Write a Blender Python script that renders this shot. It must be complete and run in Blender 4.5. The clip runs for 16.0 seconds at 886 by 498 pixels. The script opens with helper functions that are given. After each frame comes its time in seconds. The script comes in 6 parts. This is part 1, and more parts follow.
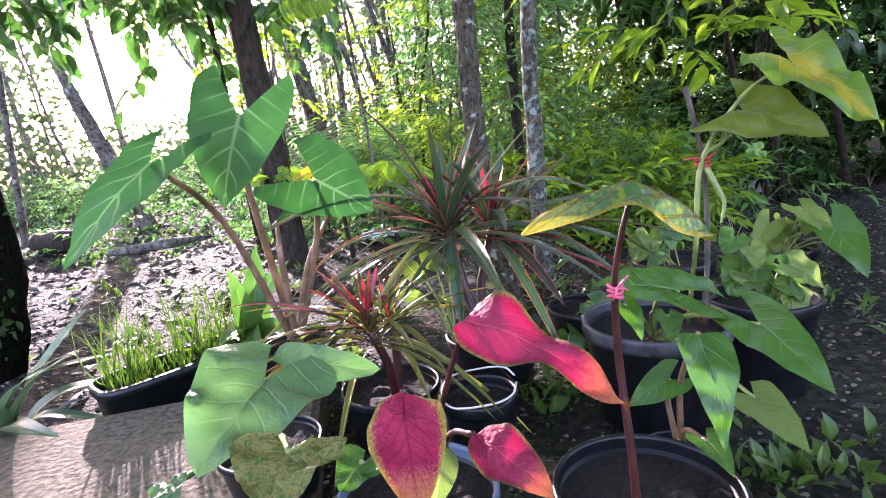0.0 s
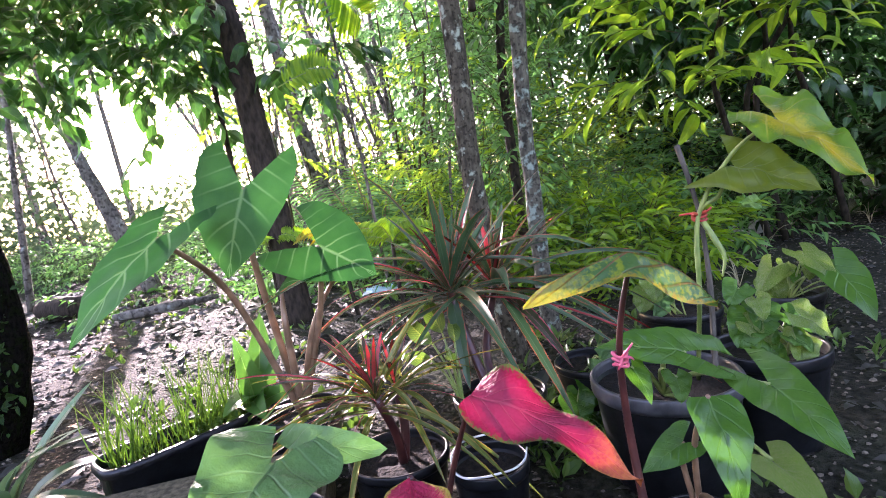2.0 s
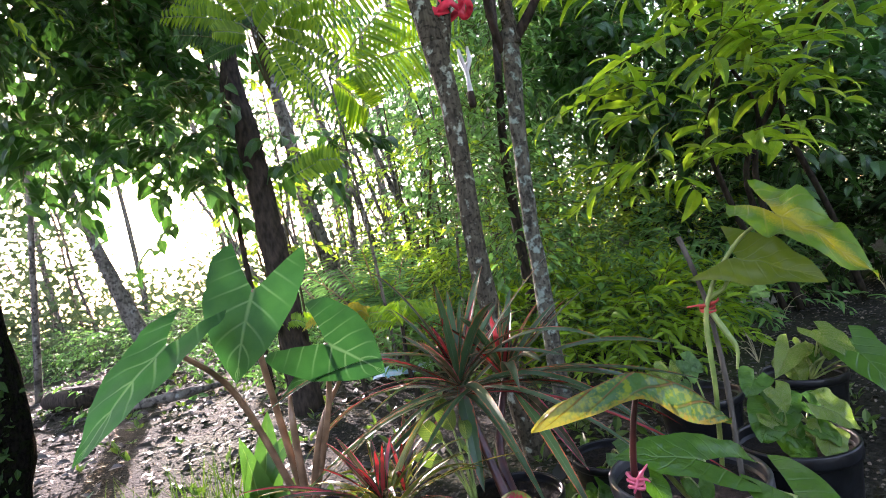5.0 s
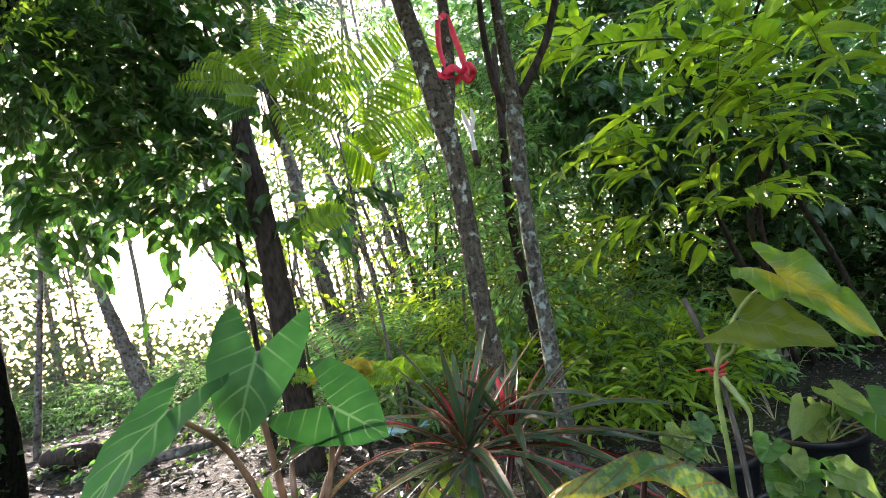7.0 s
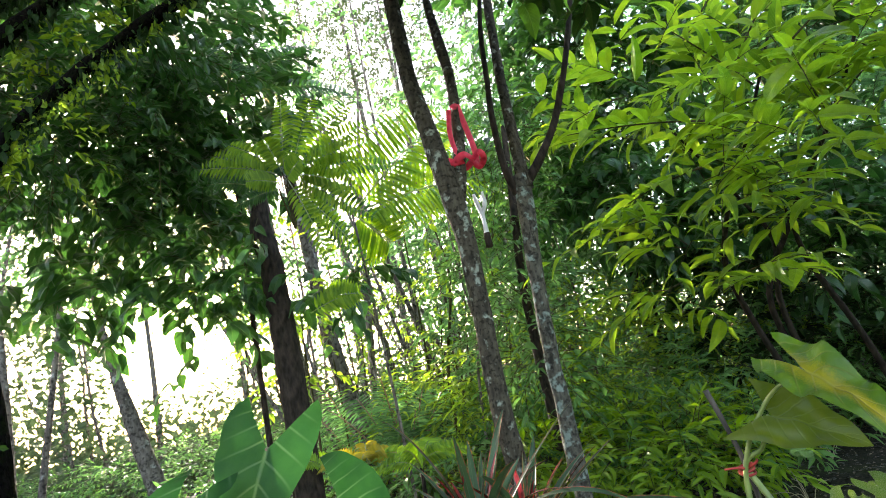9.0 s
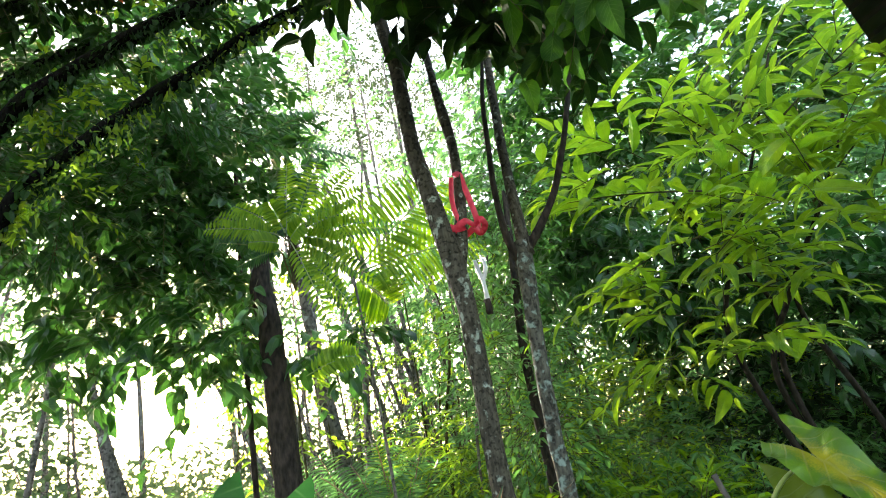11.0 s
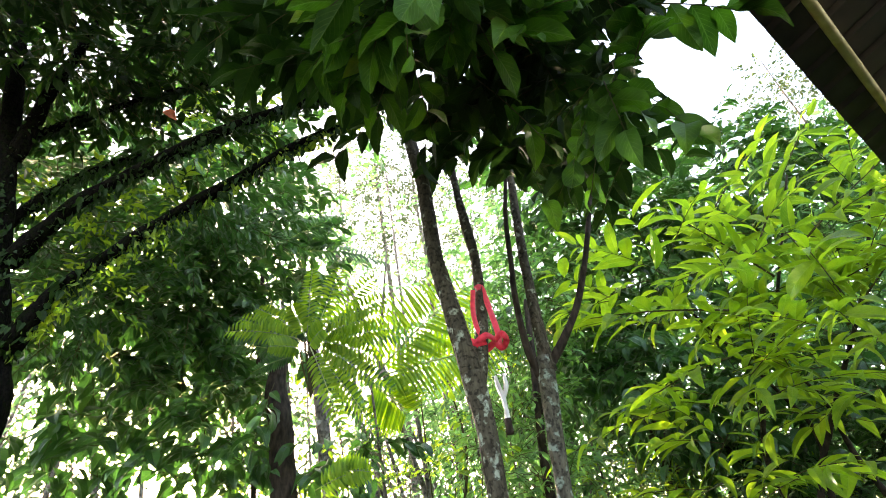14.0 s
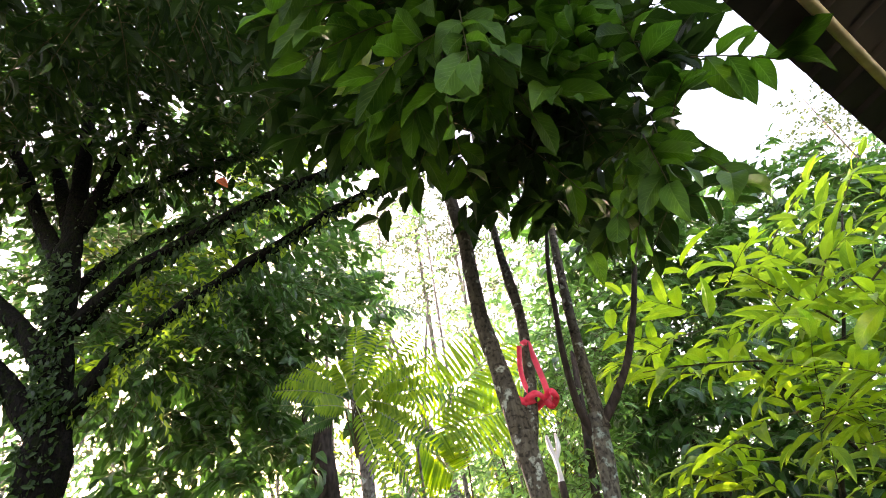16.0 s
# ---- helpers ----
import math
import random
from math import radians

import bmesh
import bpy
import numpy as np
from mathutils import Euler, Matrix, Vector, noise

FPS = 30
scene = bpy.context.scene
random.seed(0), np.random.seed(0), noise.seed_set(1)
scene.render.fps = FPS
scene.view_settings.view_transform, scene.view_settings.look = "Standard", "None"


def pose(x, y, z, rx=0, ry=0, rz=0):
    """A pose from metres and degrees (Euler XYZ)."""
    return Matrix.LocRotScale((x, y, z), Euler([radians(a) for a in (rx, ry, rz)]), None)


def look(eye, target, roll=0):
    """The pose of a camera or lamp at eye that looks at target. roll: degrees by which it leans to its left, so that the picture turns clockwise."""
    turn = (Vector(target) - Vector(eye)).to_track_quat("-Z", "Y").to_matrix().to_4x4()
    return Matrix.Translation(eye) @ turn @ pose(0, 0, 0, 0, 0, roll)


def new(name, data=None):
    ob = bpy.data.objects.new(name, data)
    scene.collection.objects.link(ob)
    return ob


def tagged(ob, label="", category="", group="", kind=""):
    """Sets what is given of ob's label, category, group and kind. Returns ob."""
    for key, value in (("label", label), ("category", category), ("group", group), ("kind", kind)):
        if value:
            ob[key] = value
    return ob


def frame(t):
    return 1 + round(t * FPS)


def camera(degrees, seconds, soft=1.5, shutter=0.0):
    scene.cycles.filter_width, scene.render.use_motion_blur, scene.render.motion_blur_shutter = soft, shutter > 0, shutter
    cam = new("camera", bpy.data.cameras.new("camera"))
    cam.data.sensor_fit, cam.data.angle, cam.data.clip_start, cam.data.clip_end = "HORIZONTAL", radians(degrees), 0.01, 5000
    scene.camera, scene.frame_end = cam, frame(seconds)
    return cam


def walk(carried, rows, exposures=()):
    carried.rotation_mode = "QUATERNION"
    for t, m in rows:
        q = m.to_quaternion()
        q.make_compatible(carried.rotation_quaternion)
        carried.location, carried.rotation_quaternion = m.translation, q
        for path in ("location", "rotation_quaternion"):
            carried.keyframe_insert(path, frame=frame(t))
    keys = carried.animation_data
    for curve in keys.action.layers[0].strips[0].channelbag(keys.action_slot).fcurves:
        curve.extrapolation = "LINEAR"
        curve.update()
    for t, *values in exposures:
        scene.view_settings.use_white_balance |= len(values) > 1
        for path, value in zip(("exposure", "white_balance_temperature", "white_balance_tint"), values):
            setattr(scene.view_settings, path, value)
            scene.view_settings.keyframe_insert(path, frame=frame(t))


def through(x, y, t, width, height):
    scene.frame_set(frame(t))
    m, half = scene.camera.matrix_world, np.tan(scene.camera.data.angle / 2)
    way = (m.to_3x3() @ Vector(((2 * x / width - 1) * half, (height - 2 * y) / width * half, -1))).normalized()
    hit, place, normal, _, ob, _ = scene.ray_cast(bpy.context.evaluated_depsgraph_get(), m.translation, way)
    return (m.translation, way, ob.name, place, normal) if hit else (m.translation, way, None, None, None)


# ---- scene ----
cam = camera(79.9, 16.0, soft=1.0)
METRES, EYE, TILT, LEAN, TURN = 0.3, 0.65, -11.5, 6.0, 0.0
ROWS = [
    (0.0, 0.0, 0.0, 0.0, 0.0, 0.0, -0.0),
    (0.5, 0.0107, -0.0079, 0.0301, -0.42, 1.44, 0.87),
    (1.0, 0.0151, -0.0075, 0.0573, 0.0, 2.6, 1.52),
    (1.5, 0.0179, -0.0199, 0.088, 0.19, 4.16, 2.12),
    (2.0, 0.0101, -0.0288, 0.1007, 0.51, 5.25, 2.13),
    (2.5, 0.0118, -0.0386, 0.1155, 0.86, 6.73, 2.01),
    (3.0, 0.0088, -0.04, 0.1206, 0.58, 7.25, 2.05),
    (3.5, 0.0229, -0.0409, 0.1503, 0.19, 7.97, 2.29),
    (4.0, 0.0311, -0.0544, 0.2, 0.61, 9.73, 3.03),
    (6.5, 0.065, -0.1113, 0.3411, 2.51, 17.26, 3.76),
    (7.0, 0.067, -0.1204, 0.3602, 2.59, 18.49, 3.68),
    (7.5, 0.0748, -0.1335, 0.3934, 3.14, 19.75, 4.32),
    (8.0, 0.0728, -0.142, 0.4372, 4.04, 22.4, 4.07),
    (8.5, 0.0823, -0.1726, 0.4673, 4.21, 24.33, 4.16),
    (9.0, 0.0871, -0.191, 0.4932, 4.22, 26.19, 3.73),
    (11.5, 0.0895, -0.255, 0.6022, 3.66, 34.08, 2.72),
    (12.0, 0.0962, -0.2724, 0.6243, 3.64, 35.7, 2.52),
    (12.5, 0.1009, -0.2846, 0.6417, 3.95, 36.68, 2.21),
    (13.0, 0.096, -0.2998, 0.6578, 3.95, 38.23, 1.77),
    (13.5, 0.098, -0.3198, 0.6855, 4.37, 40.19, 1.35),
    (14.0, 0.0954, -0.3483, 0.7156, 4.45, 43.18, 0.02),
    (14.5, 0.0745, -0.3622, 0.7578, 5.75, 45.52, -0.81),
    (15.0, 0.0705, -0.4091, 0.7617, 7.25, 46.09, -1.09),
    (15.5, 0.0529, -0.4197, 0.7644, 7.97, 46.88, -1.79),
    (16.0, 0.0522, -0.4456, 0.7829, 8.72, 48.33, -1.73),
]
walk(cam, [(t, pose(0, 0, EYE, TILT, LEAN, TURN) @ pose(METRES * x, METRES * y, METRES * z, 90 + pitch, roll, yaw)) for t, x, y, z, yaw, pitch, roll in ROWS],
     exposures=[(0.0, 4.1, 5950, 48), (3.5, 3.72, 6150, 42), (8.0, 3.4, 6500, 27), (12.5, 3.68, 6650, 15), (16.0, 3.92, 7300, 40)])

# ---------------------------------------------------------------- light
SUN = Vector((-0.488, 0.862, 0.215)).normalized()
world = bpy.data.worlds.new("sky")
scene.world = world
world.use_nodes = True
wn = world.node_tree.nodes
sky = wn.new("ShaderNodeTexSky")
sky.sky_type, sky.sun_disc = "NISHITA", False
sky.sun_elevation, sky.sun_rotation = math.asin(SUN.z), math.atan2(SUN.x, SUN.y)
sky.air_density, sky.dust_density, sky.ozone_density = 1.0, 2.0, 0.0
world.node_tree.links.new(sky.outputs[0], wn["Background"].inputs[0])
wn["Background"].inputs[1].default_value = 0.15
sun_data = bpy.data.lights.new("sun", "SUN")
sun_data.energy, sun_data.angle, sun_data.color = 2.2, radians(0.6), (1.0, 0.93, 0.80)
sun = new("sun", sun_data)
sun.matrix_world = look(SUN * 40, (0, 0, 0))

# ---------------------------------------------------------------- materials


def node_mat(name):
    m = bpy.data.materials.new(name)
    m.use_nodes = True
    nt = m.node_tree
    return m, nt, nt.nodes, nt.links, nt.nodes["Principled BSDF"]


def maths(nt, op, a, b=None, c=None):
    n = nt.nodes.new("ShaderNodeMath")
    n.operation = op
    for i, v in enumerate((a, b, c)):
        if v is None:
            continue
        if isinstance(v, (int, float)):
            n.inputs[i].default_value = v
        else:
            nt.links.new(v, n.inputs[i])
    return n.outputs[0]


def mixed(nt, fac, a, b):
    n = nt.nodes.new("ShaderNodeMix")
    n.data_type = "RGBA"
    for sock, v in ((n.inputs[0], fac), (n.inputs[6], a), (n.inputs[7], b)):
        if isinstance(v, (int, float)):
            sock.default_value = v
        elif isinstance(v, tuple):
            sock.default_value = (*v, 1)
        else:
            nt.links.new(v, sock)
    return n.outputs[2]


def ramp(nt, fac, lo, hi):
    n = nt.nodes.new("ShaderNodeMapRange")
    nt.links.new(fac, n.inputs[0])
    n.inputs[1].default_value, n.inputs[2].default_value = lo, hi
    return n.outputs[0]


def noise_of(nt, scale, detail=4, coord="Object"):
    c = nt.nodes.new("ShaderNodeTexCoord")
    n = nt.nodes.new("ShaderNodeTexNoise")
    n.inputs["Scale"].default_value, n.inputs["Detail"].default_value = scale, detail
    nt.links.new(c.outputs[coord], n.inputs["Vector"])
    return n.outputs[0]


def relief(nt, bsdf, height, strength, distance=0.01):
    b = nt.nodes.new("ShaderNodeBump")
    b.inputs["Strength"].default_value, b.inputs["Distance"].default_value = strength, distance
    nt.links.new(height, b.inputs["Height"])
    nt.links.new(b.outputs[0], bsdf.inputs["Normal"])


def leaf_mat(name, dark, light, vein=None, veins=9, vein_amount=0.5, rough=0.38, through=0.42, single=False,
             edge=None, edge_at=0.75, centre=None, spots=None, spot_scale=9, glow=1.2, spec=0.32, crinkle=0.0, tip=None):
    """A thin leaf: gloss over colour, and light that comes through it. u runs -1..1 across, v along."""
    m, nt, nodes, links, bsdf = node_mat(name)
    if single:
        rnd = nodes.new("ShaderNodeObjectInfo").outputs["Random"]
    else:
        rnd = nodes.new("ShaderNodeNewGeometry").outputs["Random Per Island"]
    uv = nodes.new("ShaderNodeUVMap").outputs[0]
    sep = nodes.new("ShaderNodeSeparateXYZ")
    links.new(uv, sep.inputs[0])
    u, v = sep.outputs[0], sep.outputs[1]
    side = maths(nt, "ABSOLUTE", u)
    n = noise_of(nt, 60 if single else 25)
    tone = maths(nt, "MULTIPLY_ADD", n, 0.5, maths(nt, "MULTIPLY", rnd, 0.75))
    if single:
        tone = maths(nt, "MULTIPLY_ADD", ramp(nt, noise_of(nt, 3.5, 3), 0.35, 0.65), 0.45, maths(nt, "MULTIPLY", tone, 0.65))
    col = mixed(nt, maths(nt, "MINIMUM", tone, 1.0), dark, light)
    if centre:
        col = mixed(nt, ramp(nt, maths(nt, "ADD", side, maths(nt, "MULTIPLY_ADD", n, 0.5, -0.25)), edge_at, edge_at - 0.35), col, centre)
    if edge:
        col = mixed(nt, ramp(nt, maths(nt, "ADD", side, maths(nt, "MULTIPLY_ADD", n, 0.6, -0.3)), edge_at - 0.08, edge_at + 0.08), col, edge)
    if spots:
        s = noise_of(nt, spot_scale, 3)
        col = mixed(nt, ramp(nt, s, 0.5, 0.62), col, spots)
    if tip:
        col = mixed(nt, ramp(nt, maths(nt, "MULTIPLY_ADD", n, 0.3, v), 0.84, 1.08), col, tip)
    wave = maths(nt, "FRACT", maths(nt, "MULTIPLY_ADD", side, -veins * 0.32, maths(nt, "MULTIPLY", v, veins)))
    rib = maths(nt, "ABSOLUTE", maths(nt, "SUBTRACT", wave, 0.5))
    lines = maths(nt, "MULTIPLY", ramp(nt, rib, 0.09, 0.015), ramp(nt, side, 1.0, 0.15))
    mid = ramp(nt, side, 0.06, 0.015)
    both = maths(nt, "MAXIMUM", lines, mid)
    if vein:
        col = mixed(nt, maths(nt, "MULTIPLY", both, vein_amount), col, vein)
    links.new(col, bsdf.inputs["Base Color"])
    bsdf.inputs["Roughness"].default_value, bsdf.inputs["Specular IOR Level"].default_value = rough, spec
    height = maths(nt, "MULTIPLY_ADD", both, -1.0, maths(nt, "MULTIPLY", noise_of(nt, 14, 2), crinkle * 4))
    relief(nt, bsdf, height, 0.35 + crinkle * 0.4, 0.004 + crinkle * 0.02)
    tr = nodes.new("ShaderNodeBsdfTranslucent")
    hsv = nodes.new("ShaderNodeHueSaturation")
    hsv.inputs["Saturation"].default_value, hsv.inputs["Value"].default_value = 1.1, glow
    links.new(col, hsv.inputs["Color"])
    links.new(hsv.outputs[0], tr.inputs[0])
    mx = nodes.new("ShaderNodeMixShader")
    mx.inputs[0].default_value = through
    links.new(bsdf.outputs[0], mx.inputs[1])
    links.new(tr.outputs[0], mx.inputs[2])
    links.new(mx.outputs[0], nodes["Material Output"].inputs[0])
    return m


def bark_mat(name, dark, light, lichen=None, amount=0.55, scale=18, spec=0.12):
    m, nt, nodes, links, bsdf = node_mat(name)
    c = nodes.new("ShaderNodeTexCoord")
    mp = nodes.new("ShaderNodeMapping")
    mp.inputs["Scale"].default_value = (1, 1, 0.35)
    links.new(c.outputs["Object"], mp.inputs[0])
    n1 = nodes.new("ShaderNodeTexNoise")
    n1.inputs["Scale"].default_value, n1.inputs["Detail"].default_value = scale * 2.5, 8
    links.new(mp.outputs[0], n1.inputs["Vector"])
    col = mixed(nt, ramp(nt, n1.outputs[0], 0.3, 0.7), dark, light)
    if lichen:
        n2 = noise_of(nt, scale, 5)
        col = mixed(nt, ramp(nt, n2, amount, amount + 0.08), col, lichen)
        n3 = noise_of(nt, scale * 2.6, 5)
        col = mixed(nt, maths(nt, "MULTIPLY", ramp(nt, n3, 0.52, 0.62), 0.75), col, tuple(v * 0.4 for v in dark))
    links.new(col, bsdf.inputs["Base Color"])
    bsdf.inputs["Roughness"].default_value, bsdf.inputs["Specular IOR Level"].default_value = 0.9, spec
    relief(nt, bsdf, n1.outputs[0], 0.7, 0.02)
    return m


def plain_mat(name, a, b, scale=30, rough=0.5, metal=0.0, bump=0.2, shine=0.5):
    m, nt, nodes, links, bsdf = node_mat(name)
    n = noise_of(nt, scale, 6)
    links.new(mixed(nt, ramp(nt, n, 0.35, 0.68), a, b), bsdf.inputs["Base Color"])
    bsdf.inputs["Roughness"].default_value, bsdf.inputs["Metallic"].default_value = rough, metal
    bsdf.inputs["Specular IOR Level"].default_value = shine
    relief(nt, bsdf, n, bump, 0.006)
    return m


def ground_mat():
    m, nt, nodes, links, bsdf = node_mat("soil")
    big, small = noise_of(nt, 0.9, 5), noise_of(nt, 45, 8)
    col = mixed(nt, ramp(nt, small, 0.35, 0.7), (0.009, 0.0085, 0.005), (0.036, 0.034, 0.022))
    col = mixed(nt, maths(nt, "MULTIPLY", ramp(nt, big, 0.5, 0.65), 0.7), col, (0.035, 0.05, 0.015))
    links.new(col, bsdf.inputs["Base Color"])
    bsdf.inputs["Roughness"].default_value, bsdf.inputs["Specular IOR Level"].default_value = 0.95, 0.1
    relief(nt, bsdf, small, 0.9, 0.03)
    return m


SOIL = ground_mat()
CONCRETE = plain_mat("concrete", (0.052, 0.043, 0.024), (0.13, 0.108, 0.063), 70, 0.95, 0, 0.9, 0.15)
PLASTIC = plain_mat("black_plastic", (0.003, 0.0033, 0.0036), (0.008, 0.009, 0.010), 40, 0.34, 0, 0.2, 0.3)
POT_SOIL = plain_mat("pot_soil", (0.005, 0.004, 0.003), (0.02, 0.015, 0.009), 120, 0.95, 0, 0.9, 0.2)
BARK_PALE = bark_mat("lichen_bark", (0.030, 0.026, 0.017), (0.095, 0.082, 0.054), (0.26, 0.29, 0.22), 0.585, 26)
BARK_LICHEN = bark_mat("grey_green_bark", (0.04, 0.037, 0.027), (0.12, 0.112, 0.08), (0.20, 0.25, 0.20), 0.535, 24)
BARK_DARK = bark_mat("dark_bark", (0.013, 0.010, 0.007), (0.05, 0.038, 0.027))
# Mossy bark whose near-black tone also puts the backlit tree's shade into colour.
BARK_MOSS = bark_mat("shade_dark_mossy_bark", (0.0025, 0.0025, 0.002), (0.009, 0.008, 0.006), (0.005, 0.007, 0.0025), 0.5, 34, 0.02)
BARK_GREY = bark_mat("grey_bark", (0.06, 0.052, 0.042), (0.20, 0.18, 0.15), (0.3, 0.31, 0.28), 0.6, 10)
TWIG = bark_mat("twig_bark", (0.03, 0.03, 0.012), (0.09, 0.08, 0.035))
GREEN_STEM = plain_mat("green_stem", (0.10, 0.16, 0.03), (0.24, 0.30, 0.07), 25, 0.4)
BROWN_STEM = plain_mat("brown_petiole", (0.13, 0.075, 0.04), (0.27, 0.16, 0.09), 25, 0.4)
MAROON_STEM = plain_mat("maroon_stem", (0.022, 0.006, 0.006), (0.08, 0.022, 0.016), 25, 0.35)
RED_CLOTH = plain_mat("red_ribbon", (0.55, 0.01, 0.03), (0.75, 0.03, 0.06), 50, 0.55)

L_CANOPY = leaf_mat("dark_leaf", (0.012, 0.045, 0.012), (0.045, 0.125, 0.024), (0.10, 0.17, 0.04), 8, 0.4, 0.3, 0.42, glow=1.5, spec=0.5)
L_FOREST = leaf_mat("forest_leaf", (0.010, 0.045, 0.018), (0.14, 0.29, 0.09), None, through=0.5, rough=0.32, glow=1.7, spec=0.35)
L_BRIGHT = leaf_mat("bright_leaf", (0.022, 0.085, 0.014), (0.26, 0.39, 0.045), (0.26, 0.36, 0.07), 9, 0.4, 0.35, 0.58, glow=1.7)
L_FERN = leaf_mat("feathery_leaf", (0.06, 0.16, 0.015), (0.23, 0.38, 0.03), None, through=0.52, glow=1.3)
L_GRASS = leaf_mat("grass_blade", (0.03, 0.085, 0.012), (0.09, 0.16, 0.022), None, through=0.4, glow=1.0, spec=0.2)
L_HERB = leaf_mat("herb_leaf", (0.02, 0.085, 0.022), (0.14, 0.30, 0.07), (0.15, 0.27, 0.07), 7, 0.3, 0.4, 0.45)
L_LITTER = plain_mat("leaf_litter", (0.010, 0.010, 0.006), (0.036, 0.035, 0.024), 8, 0.5, 0, 0.4, 0.3)
L_WEED = leaf_mat("weed_leaf", (0.03, 0.085, 0.015), (0.10, 0.17, 0.03), None, through=0.4, glow=1.3)

# ---------------------------------------------------------------- mesh helpers


def mesh_of(name, verts, faces, mat, uvs=None, smooth=True):
    me = bpy.data.meshes.new(name)
    me.from_pydata([tuple(v) for v in verts], [], faces)
    if uvs is not None:
        lay = me.uv_layers.new(name="UVMap")
        idx = np.empty(len(me.loops), np.int32)
        me.loops.foreach_get("vertex_index", idx)
        lay.data.foreach_set("uv", np.asarray(uvs, np.float32)[idx].ravel())
    if smooth:
        me.polygons.foreach_set("use_smooth", np.ones(len(me.polygons), bool))
    me.materials.append(mat)
    me.update()
    return me


def link(name, me, parent=None, label="", m=None):
    ob = new(name, me)
    if m is not None:
        ob.matrix_basis = m
    if parent is not None:
        ob.parent = parent
    if label:
        ob["label"] = label
    return ob


def spline(points, n):
    """A smooth curve through the points, n steps a span."""
    p = [Vector(q) for q in points]
    p = [2 * p[0] - p[1]] + p + [2 * p[-1] - p[-2]]
    out = []
    for i in range(1, len(p) - 2):
        a, b, c, d = p[i - 1 : i + 3]
        for k in range(n):
            t = k / n
            out.append(0.5 * (2 * b + (c - a) * t + (2 * a - 5 * b + 4 * c - d) * t * t + (3 * b - a - 3 * c + d) * t ** 3))
    out.append(p[-2])
    return out


def tube(points, radii, sides=10, n=6, rough=0.0, seed=0):
    """Vertices and faces of a tapered limb along the points."""
    pts = spline(points, n) if len(points) > 2 or n > 1 else [Vector(q) for q in points]
    rr = np.interp(np.linspace(0, len(radii) - 1, len(pts)), range(len(radii)), radii)
    verts, faces = [], []
    side = Vector((1, 0.1, 0.05))
    for i, p in enumerate(pts):
        d = (pts[min(i + 1, len(pts) - 1)] - pts[max(i - 1, 0)]).normalized()
        side = (side - d * side.dot(d)).normalized()
        up = d.cross(side)
        for k in range(sides):
            a = 2 * math.pi * k / sides
            w = side * math.cos(a) + up * math.sin(a)
            r = rr[i]
            if rough:
                r *= 1 + rough * noise.noise(Vector((p.x * 9 + w.x * 1.3 + seed, p.y * 9 + w.y * 1.3, p.z * 7)))
            verts.append(p + w * r)
    for i in range(len(pts) - 1):
        for k in range(sides):
            a, b = i * sides + k, i * sides + (k + 1) % sides
            faces.append((a, b, b + sides, a + sides))
    faces.append(tuple(range(sides))[::-1])
    faces.append(tuple(range(len(verts) - sides, len(verts))))
    return verts, faces


def limb(name, points, radii, mat, parent=None, sides=10, n=6, rough=0.0, label="", seed=0):
    v, f = tube(points, radii, sides, n, rough, seed)
    return link(name, mesh_of(name, v, f, mat), parent, label)


def bundle(name, limbs, mat, parent=None, label=""):
    """Many thin limbs in one mesh: (points, radii, sides, steps)."""
    V, F = [], []
    for points, radii, sides, n in limbs:
        v, f = tube(points, radii, sides, n)
        F += [tuple(i + len(V) for i in q) for q in f]
        V += v
    return tagged(link(name, mesh_of(name, V, F, mat), parent, label), kind="stuff")


def lathe(profile, mat, name="body", sides=40, parent=None, label="", wobble=0.0):
    V, F = [], []
    for r, z in profile:
        for k in range(sides):
            a = 2 * math.pi * k / sides
            q = r * (1 + wobble * math.sin(2 * a + 0.7))
            V.append((q * math.cos(a), q * math.sin(a), z))
    for i in range(len(profile) - 1):
        for k in range(sides):
            a, b = i * sides + k, i * sides + (k + 1) % sides
            F.append((a, b, b + sides, a + sides))
    me = mesh_of(name, V, F, mat)
    return link(name, me, parent, label)


WIDTHS = {
    "oval": lambda v: math.sin(math.pi * v ** 0.85) ** 0.75 * (1 - 0.25 * v),
    "lance": lambda v: math.sin(math.pi * v ** 0.7) ** 0.9 * (1 - 0.3 * v),
    "strap": lambda v: min(1, 0.45 + 2.4 * v) * (1 - v ** 4) ** 0.8,
    "blade": lambda v: (1 - v) ** 0.7,
    "heart": lambda v: max(0.0, 1 - v) ** 0.72 * (1 + 0.35 * v),
    "drip": lambda v: math.sin(math.pi * min(1.0, 0.04 + 0.96 * v) ** 0.5) ** 0.8 * (1 - 0.35 * v),
    "arrow": lambda v: max(0.0, 1 - v ** 1.7) * (0.97 + 0.1 * v),
}


